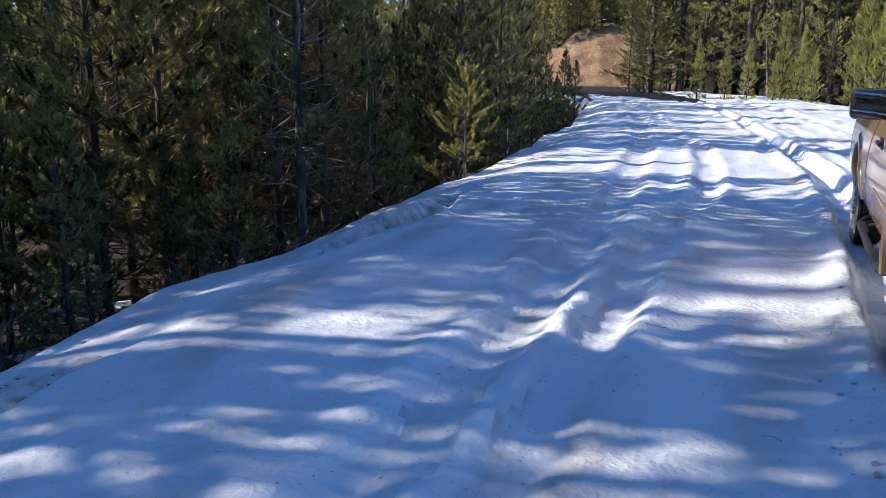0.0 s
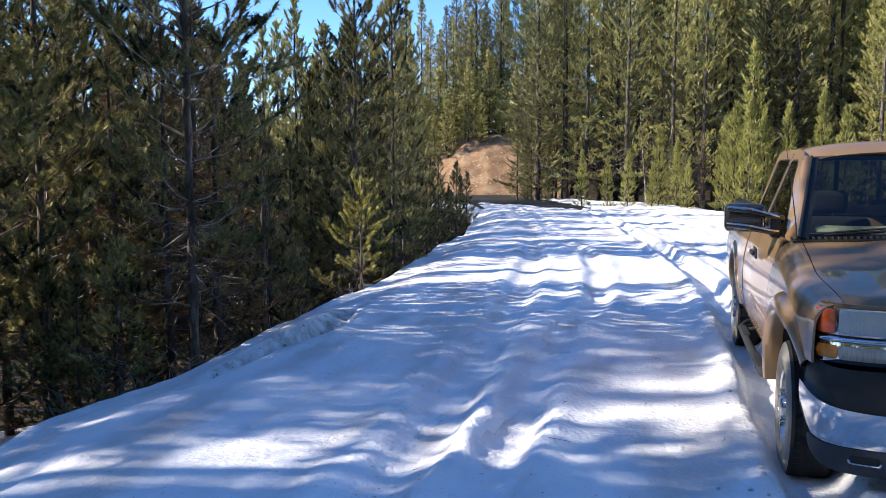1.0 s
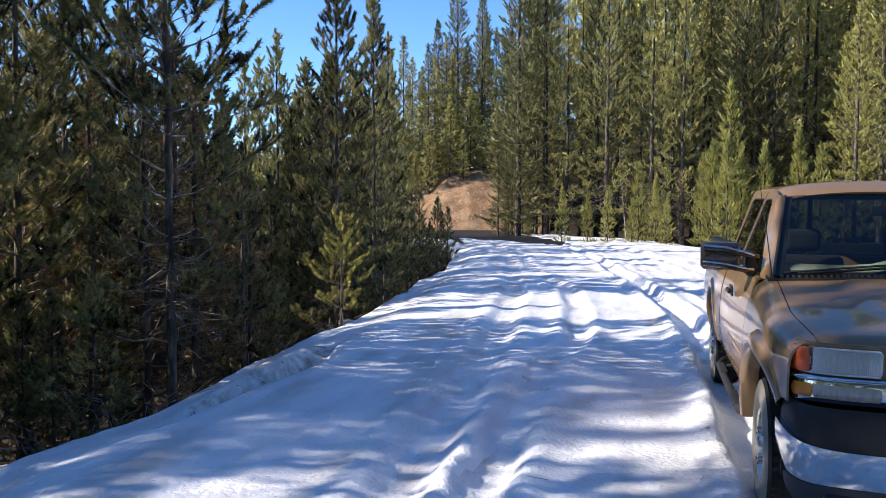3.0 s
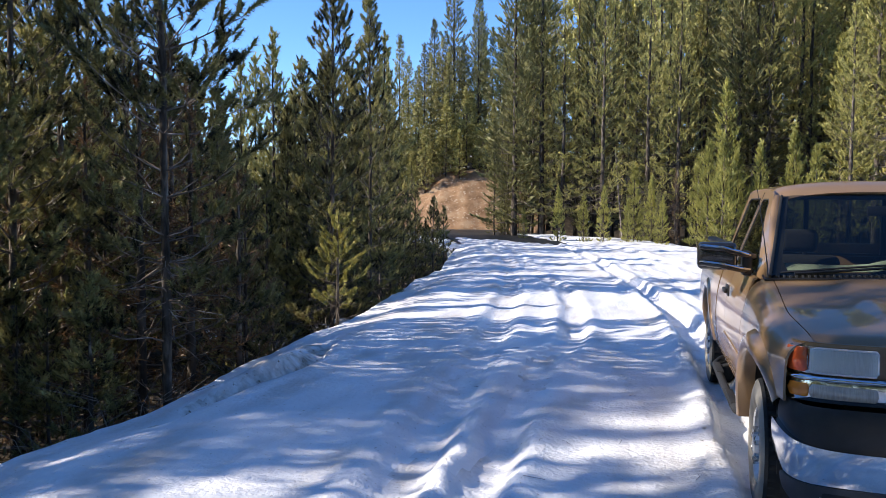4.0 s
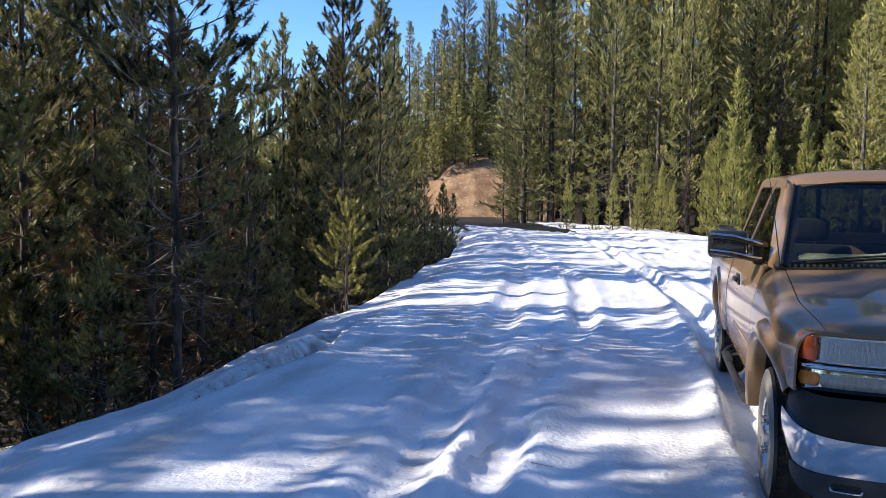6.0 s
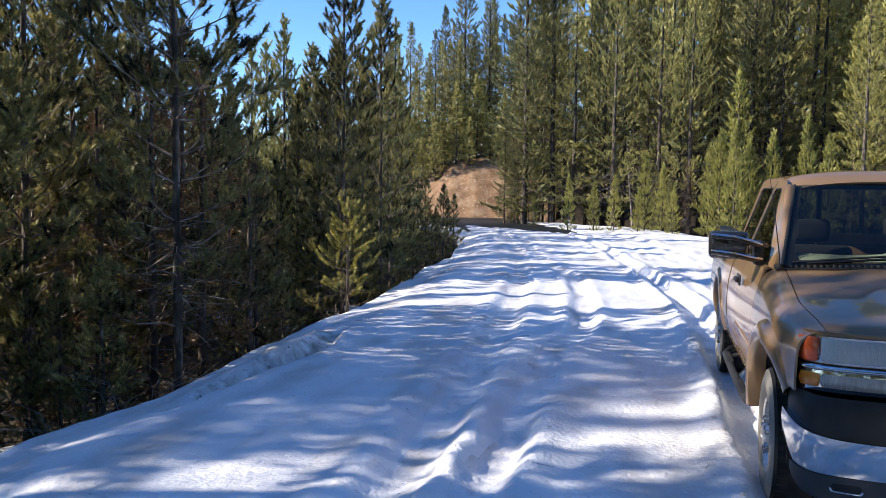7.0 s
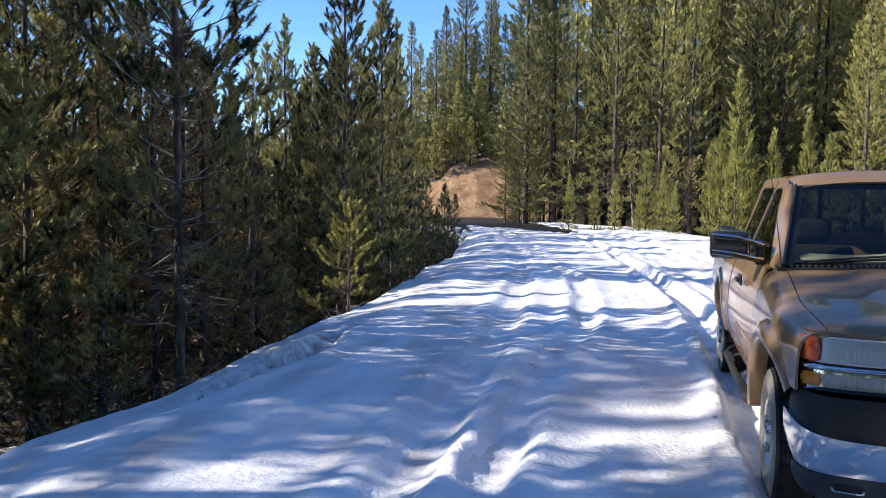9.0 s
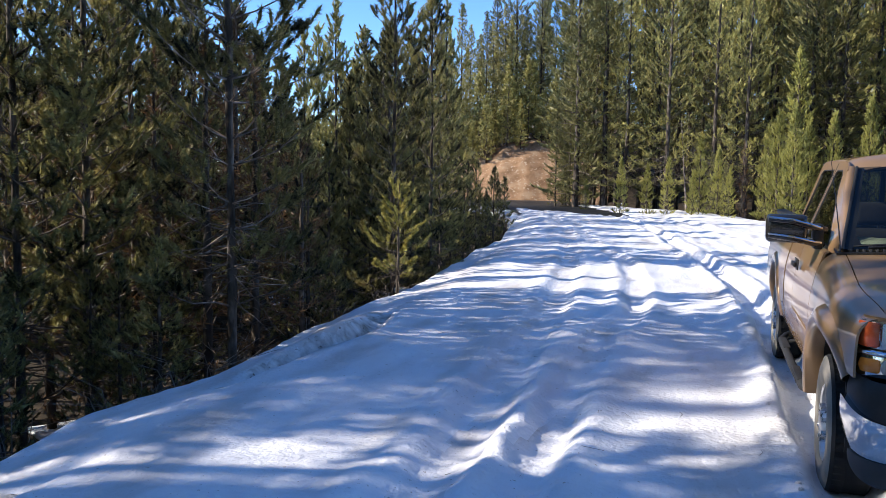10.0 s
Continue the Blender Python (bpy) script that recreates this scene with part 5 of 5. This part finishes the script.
def band(plan, s0, s1, low, high, out=0.0, bulge=0.0, depth=0.03, n=24, m=7, round_ends=0.0, slope=0.0):
    """A panel that follows the front's plan from s0 to s1, between two heights."""
    p, s = plan
    b = bmesh.new()
    rows = []
    for i in range(n):
        t = s0 + (s1 - s0) * i / (n - 1)
        x, y = np.interp(t, s, p[:, 0]), np.interp(t, s, p[:, 1])
        xa, ya = np.interp(t - 0.004, s, p[:, 0]), np.interp(t - 0.004, s, p[:, 1])
        xb, yb = np.interp(t + 0.004, s, p[:, 0]), np.interp(t + 0.004, s, p[:, 1])
        nx, ny = (yb - ya), -(xb - xa)
        k = math.hypot(nx, ny) + 1e-9
        nx, ny = nx / k, ny / k
        lo, hi = low(t) if callable(low) else low, high(t) if callable(high) else high
        if round_ends:
            d = min(i, n - 1 - i) / (n - 1) * abs(s1 - s0) * 2.6
            if d < round_ends:
                cut = round_ends - math.sqrt(max(0, round_ends ** 2 - (round_ends - d) ** 2))
                lo, hi = lo + cut, hi - cut
        for_row = []
        for j in range(m):
            v = j / (m - 1)
            o = out + bulge * (1 - abs(2 * v - 1) ** 2.5) - slope * v
            for_row.append(b.verts.new((x + nx * o, y + ny * o, lo + (hi - lo) * v)))
        rows.append(for_row)
    for r0, r1 in zip(rows, rows[1:]):
        for j in range(m - 1):
            b.faces.new((r0[j], r0[j + 1], r1[j + 1], r1[j]))
    bmesh.ops.recalc_face_normals(b, faces=b.faces)
    b.faces.ensure_lookup_table()
    mid = b.faces[len(b.faces) // 2]
    if mid.normal.y > 0:
        bmesh.ops.reverse_faces(b, faces=b.faces)
    bmesh.ops.solidify(b, geom=b.faces[:], thickness=depth)
    return b


def s_at(plan, x):
    p, s = plan
    half = len(p) // 2 + 1
    return float(np.interp(x, p[:half, 0], s[:half]))


def leaning(plan, s0, s1, low, high, out, tilt, n=22, m=16):
    """A reflector set into the front between two places along its plan, leaning back towards its top."""
    p, s = plan
    pts = []
    for i in range(n):
        t = s0 + (s1 - s0) * i / (n - 1)
        x, y = np.interp(t, s, p[:, 0]), np.interp(t, s, p[:, 1])
        for j in range(m):
            pts.append((float(x), float(y) - out + tilt * j / (m - 1), low + (high - low) * j / (m - 1)))
    return grid(pts, n, m, 0.003)


nose, bump = (nose_p, nose_s), (bump_p, bump_s)
part("nose_panel", band(nose, 0.035, 0.965, 0.80, 1.092, -0.022, 0, 0.02, 60, 4), PAINT, truck)
for side in (0, 1):
    S = (lambda x: s_at(nose, x)) if side == 0 else (lambda x: 1 - s_at(nose, x))
    lamp = part("headlight", band(nose, S(0.100), S(0.490), 0.938, 1.072, -0.006, 0, 0.02, 44, 6, 0.02), CHROME, truck, "clouded rectangular headlight")
    part("reflector", leaning(nose, S(0.188), S(0.482), 0.947, 1.063, 0.004, 0.004, 44), REFLECTOR, lamp, "bright ribbed reflector")
    part("lamp_lens", band(nose, S(0.183), S(0.486), 0.943, 1.067, 0.010, 0.012, 0.004, 44, 7, 0.018), LENS, lamp).visible_shadow = False
    part("side_lens", band(nose, S(0.101), S(0.180), 0.944, 1.066, 0.004, 0.010, 0.010, 30, 7, 0.024), RED_AMBER, lamp, "orange side lens")
    part("chrome_bar", band(nose, S(0.096), S(0.53), 0.905, 0.930, 0.014, 0.010, 0.03, 24, 5), CHROME, truck, "chrome trim bar")
    frame_ob = part("marker_surround", band(nose, S(0.093), S(0.53), 0.800, 0.904, 0.004, 0.004, 0.03, 24, 6), CHROME, truck, "chrome lamp surround")
    part("amber_marker", band(nose, S(0.112), S(0.190), 0.820, 0.888, 0.008, 0.008, 0.012, 26, 5, 0.02), AMBER, frame_ob, "amber turn lamp")
    part("parking_lamp", band(nose, S(0.192), S(0.488), 0.820, 0.888, 0.008, 0.008, 0.012, 44, 5, 0.02), CLOUDY, frame_ob, "clouded parking lamp")
grille = part("grille_frame", band(nose, s_at(nose, 0.53), 1 - s_at(nose, 0.53), 0.800, 1.070, 0.020, 0.012, 0.03, 40, 3), TRIM, truck, "black grille in a chrome frame")
for z0, z1 in ((0.798, 0.830), (1.042, 1.072)):
    part("grille_trim", band(nose, s_at(nose, 0.525), 1 - s_at(nose, 0.525), z0, z1, 0.040, 0.010, 0.03, 40, 5), CHROME, grille)
for i in range(5):
    part("grille_bar", band(nose, s_at(nose, 0.60), 1 - s_at(nose, 0.60), 0.845 + 0.040 * i, 0.860 + 0.040 * i, 0.034, 0.006, 0.02, 30, 3), GREY, grille)
corner = lambda t: min(t, 1 - t)
cover = part("bumper_cover", band(bump, 0.008, 0.992, lambda t: 0.59 + 0.07 * math.exp(-corner(t) / 0.05), lambda t: 0.795, 0.0, 0.014, 0.05, 60, 7, slope=0.02), BLACK, truck, "black bumper cover")
chrome_top = lambda t: 0.600 + 0.070 * math.exp(-((corner(t) - 0.02) / 0.10) ** 2)
bumper = part("bumper", band(bump, 0.012, 0.988, lambda t: 0.405 + 0.020 * math.exp(-corner(t) / 0.05), chrome_top, 0.000, 0.012, 0.04, 70, 9, slope=-0.036), CHROME, truck, "chrome front bumper")
valance = part("valance", band(bump, 0.05, 0.95, lambda t: 0.280 + 0.05 * math.exp(-corner(t) / 0.06), 0.415, -0.02, 0.01, 0.04, 60, 6, slope=-0.03), GREY, truck, "grey lower valance")
for side in (0, 1):
    S = (lambda x: s_at(bump, x)) if side == 0 else (lambda x: 1 - s_at(bump, x))
    fog = part("fog_lamp", band(bump, S(0.225), S(0.375), 0.340, 0.395, 0.004, 0.004, 0.03, 36, 5, 0.02), CHROME, valance, "chrome-rimmed fog lamp")
    part("fog_lens", band(bump, S(0.236), S(0.364), 0.349, 0.387, 0.012, 0.004, 0.01, 36, 5, 0.016), TRIM, fog)
    hook = rod([(both(0.62, side), -0.76, 0.36), (both(0.62, side), -0.87, 0.35), (both(0.62, side), -0.89, 0.31), (both(0.62, side), -0.82, 0.30)], 0.014, 8)
    part("tow_hook", hook, TRIM, truck)

# wheels
for yc in (0.0, WHEELBASE):
    for side in (0, 1):
        X = lambda d: both(0.025 + d, side)
        radius = 0.388
        lug = lambda i, k: (-0.012 if (i % 2 == (0 if k in (4, 5, 9, 10) else 1)) and k in (4, 5, 6, 9, 10, 8) else (-0.010 if k in (6, 8) else 0.0))
        tread = [(radius - 0.03, 0.008), (radius - 0.012, 0.010), (radius - 0.006, 0.02), (radius - 0.002, 0.028), (radius, 0.032), (radius, 0.085), (radius, 0.092),
                 (radius - 0.010, 0.098), (radius, 0.130), (radius, 0.138), (radius, 0.200), (radius - 0.004, 0.212), (radius - 0.03, 0.232), (0.25, 0.238)]
        wheel = part("wheel", turned(tread, X, yc, radius - 0.004, 96, wobble=lug), RUBBER, truck, "black treaded tyre on a steel rim")
        wall = [(radius - 0.012, 0.010), (radius - 0.05, -0.004), (0.29, -0.008), (0.245, -0.002), (0.225, 0.010), (0.214, 0.014)]
        part("sidewall", turned(wall, X, yc, radius - 0.004, 48), SIDEWALL, wheel, "dusty tyre sidewall")
        rim = [(0.216, 0.010), (0.210, 0.006), (0.200, 0.014), (0.192, 0.05), (0.180, 0.060), (0.150, 0.048), (0.115, 0.030), (0.105, 0.020), (0.085, 0.018), (0.075, 0.000), (0.060, -0.012), (0.0, -0.014)]
        rim_ob = part("rim", turned(rim, X, yc, radius - 0.004, 40), STEEL, wheel, "polished eight-lug steel rim")
        for i in range(8):
            a = 2 * math.pi * (i + 0.5) / 8
            y, z = yc + 0.095 * math.cos(a), radius - 0.004 + 0.095 * math.sin(a)
            part("lug_nut", rod([(X(0.022), y, z), (X(-0.012), y, z)], 0.014, 6), CHROME, rim_ob)
            y, z = yc + 0.158 * math.cos(a), radius - 0.004 + 0.158 * math.sin(a)
            # solid dark disc stands in for the shade inside a vent hole
            part("vent_hole", rod([(X(0.055), y, z), (X(0.046), y, z)], 0.022, 10), TRIM, rim_ob)
for ob in [o for o in truck.children if o.name.startswith("wheel") and not o.name.startswith("wheel_well")]:
    mid = sum((Vector(c) for c in ob.bound_box), Vector()) / 8
    if mid.y < 1.0:
        steer = Matrix.Translation((mid.x, 0, 0)) @ pose(0, 0, 0, 0, 0, -1.2) @ Matrix.Translation((-mid.x, 0, 0))
        for o in (ob, *ob.children_recursive):
            o.data.transform(steer)
part("frame_rails", box(0.5, 1.5, -0.6, 4.6, 0.42, 0.62, 0.02), TRIM, truck).name = "frame_rail"
part("axle", rod([(0.2, 0.0, 0.385), (1.8, 0.0, 0.385)], 0.05, 10), TRIM, truck)
part("axle", rod([(0.2, WHEELBASE, 0.385), (1.8, WHEELBASE, 0.385)], 0.06, 10), TRIM, truck)
part("engine_block", box(0.35, 1.65, -0.60, 0.62, 0.62, 1.02, 0.03), TRIM, truck)
part("bed_floor", box(0.10, 1.90, 2.6, 4.62, 0.80, 0.85), BLACK, truck)
tailgate = part("tailgate", box(0.10, 1.90, 4.60, 4.66, 0.80, 1.37, 0.015), PAINT, truck)
part("bed_front", box(0.10, 1.90, 2.58, 2.63, 0.80, 1.37, 0.01), PAINT, truck)
part("rear_bumper", box(0.06, 1.94, 4.68, 4.84, 0.52, 0.70, 0.03), CHROME, truck)


# ---- small things ----
# stones in the bank
def stone_mesh(seed):
    r = np.random.default_rng(seed)
    b = bmesh.new()
    bmesh.ops.create_icosphere(b, subdivisions=1, radius=1.0)
    for v in b.verts:
        v.co = Vector((v.co.x * 1.2, v.co.y, v.co.z * 0.75)) * r.uniform(0.75, 1.15)
    me = bpy.data.meshes.new("stone")
    b.to_mesh(me)
    b.free()
    me.materials.append(STONE)
    return me


stones = [stone_mesh(s) for s in range(4)]
rng = np.random.default_rng(5)
count = 0
while count < 90:
    u, v = rng.uniform(-6, 13), rng.uniform(-0.6, 5.6) * rng.uniform(0.2, 1)
    x, y = -19.2 + 0.992 * u - 0.128 * v, 48.2 + 0.128 * u + 0.992 * v
    ob = new("stone", stones[rng.integers(0, 4)])
    size = rng.uniform(0.025, 0.075) * (1.9 if rng.random() < 0.1 else 1)
    ob.matrix_basis = pose(x, y, float(ground_height(x, y)) + 0.10, rng.uniform(0, 90), 0, rng.uniform(0, 360)) @ Matrix.Diagonal((size, size, size, 1))
    tagged(ob, "pale stone lying in the orange soil bank", "stone", "stones of the bank")
    count += 1


# lumps of snow thrown up beside the wheel tracks
def lump_mesh(seed):
    r = np.random.default_rng(seed)
    b = bmesh.new()
    bmesh.ops.create_icosphere(b, subdivisions=2, radius=1.0)
    for v in b.verts:
        k = 1 + 0.6 * noise.noise(v.co * 1.7 + Vector((seed, 0, 0)))
        v.co = Vector((v.co.x * 1.15, v.co.y, v.co.z * 0.6)) * k
    me = bpy.data.meshes.new("snow_lump")
    b.to_mesh(me)
    b.free()
    me.materials.append(SNOW)
    me.polygons.foreach_set("use_smooth", [True] * len(me.polygons))
    return me


lumps = [lump_mesh(s) for s in range(5)]
path = RUTS[2][3]
for i in range(36):
    y = -1.8 + 14 * rng.random() ** 1.6
    x = float(np.interp(y, [p[0] for p in path], [p[1] for p in path])) - 0.24 - abs(rng.normal(0, 0.08))
    ob = new("snow_lump", lumps[rng.integers(0, 5)])
    size = rng.uniform(0.006, 0.018)
    ob.matrix_basis = pose(x, y, float(snow_height(np.array(x), np.array(y))) + 0.2 * size, 0, 0, rng.uniform(0, 360)) @ Matrix.Diagonal((size, size, size, 1))
    tagged(ob, "lump of old snow beside a wheel track", "snow lump", "snow lumps")

# patches of snow left among the brush on the slope
for x, y, size in [(-6.1, 9.3, 0.30), (-6.4, 10.2, 0.4), (-6.6, 11.2, 0.35), (-6.9, 12.4, 0.5), (-6.2, 5.6, 0.22), (-6.6, 4.4, 0.25), (-7.2, 2.2, 0.3), (-7.6, 1.2, 0.35), (-8.4, 3.4, 0.4)]:
    ob = new("snow_patch", lumps[rng.integers(0, 5)])
    ob.matrix_basis = pose(x, y, float(ground_height(x, y)) + 0.02, 0, 0, rng.uniform(0, 360)) @ Matrix.Diagonal((size, size * 1.3, size * 0.25, 1))
    tagged(ob, "small patch of old snow among the brush", "snow patch", "snow patches")

# twigs fallen on the snow
for i in range(22):
    x, y = rng.uniform(-4.2, -0.2), rng.uniform(-2.5, 9)
    a = rng.uniform(0, 6.28)
    length = rng.uniform(0.04, 0.16)
    z = float(snow_height(np.array(x), np.array(y))) + 0.004
    b = rod([(x, y, z), (x + 0.5 * length * math.cos(a), y + 0.5 * length * math.sin(a), z + 0.008), (x + length * math.cos(a + 0.3), y + length * math.sin(a + 0.3), z + 0.002)], 0.0014, 4)
    tagged(part("twig", b, TWIG, None), "thin dark twig lying on the snow", "twig", "fallen twigs")

# dead branches that lean and lie in the wood
for (px0, d0, z0), (px1, d1, z1), r in [((1172, 44, 3.9), (1246, 43, 3.2), 0.035), ((1100, 42, 0.2), (1085, 43, 4.4), 0.05), ((1098, 45, 0.3), (1108, 46, 4.6), 0.04), ((1150, 50, 0.5), (1130, 50, 7.0), 0.06)]:
    a, c = spot((px0 - 784) / F, d0), spot((px1 - 784) / F, d1)
    p0, p1 = Vector((*a, z0)), Vector((*c, z1))
    if z0 < 1:
        p0.z = float(ground_height(*a)) - 0.1
    mid = p0.lerp(p1, 0.5) + Vector((0, 0, -0.12))
    tagged(part("dead_branch", rod([p0, mid, p1], [r, r * 0.8, r * 0.4], 6), TWIG, None), "bare grey dead branch leaning among the pines", "branch")

# bare brush at the foot of the near pines
for bx, by, n in [(-5.35, 1.9, 20), (-5.7, 3.0, 18), (-5.5, 4.6, 14), (-6.2, 0.4, 16), (-5.9, 6.2, 16), (-6.0, -1.4, 16), (-5.6, 1.1, 22), (-6.4, 2.4, 24), (-6.6, -0.4, 20), (-6.0, 3.8, 16), (-5.9, 7.1, 12), (-6.2, 9.0, 14)]:
    z = float(ground_height(bx, by))
    b = bmesh.new()
    for i in range(n):
        a, s, h = rng.uniform(0, 6.28), rng.uniform(0.3, 1.0), rng.uniform(0.25, 0.9)
        w = rng.normal(0, 0.12, 2)
        rod([(bx + 0.08 * math.cos(a), by + 0.08 * math.sin(a), z - 0.05), (bx + 0.4 * s * math.cos(a), by + 0.4 * s * math.sin(a), z + 0.75 * h),
             (bx + s * math.cos(a) + w[0], by + s * math.sin(a) + w[1], z + h)], [0.005, 0.0035, 0.0015], 4, b)
    shrub = tagged(new("bare_shrub"), "leafless grey shrub at the foot of the pines", "shrub", "bare shrubs")
    part("stems", b, GREY_TWIG, shrub).name = "stemwork"
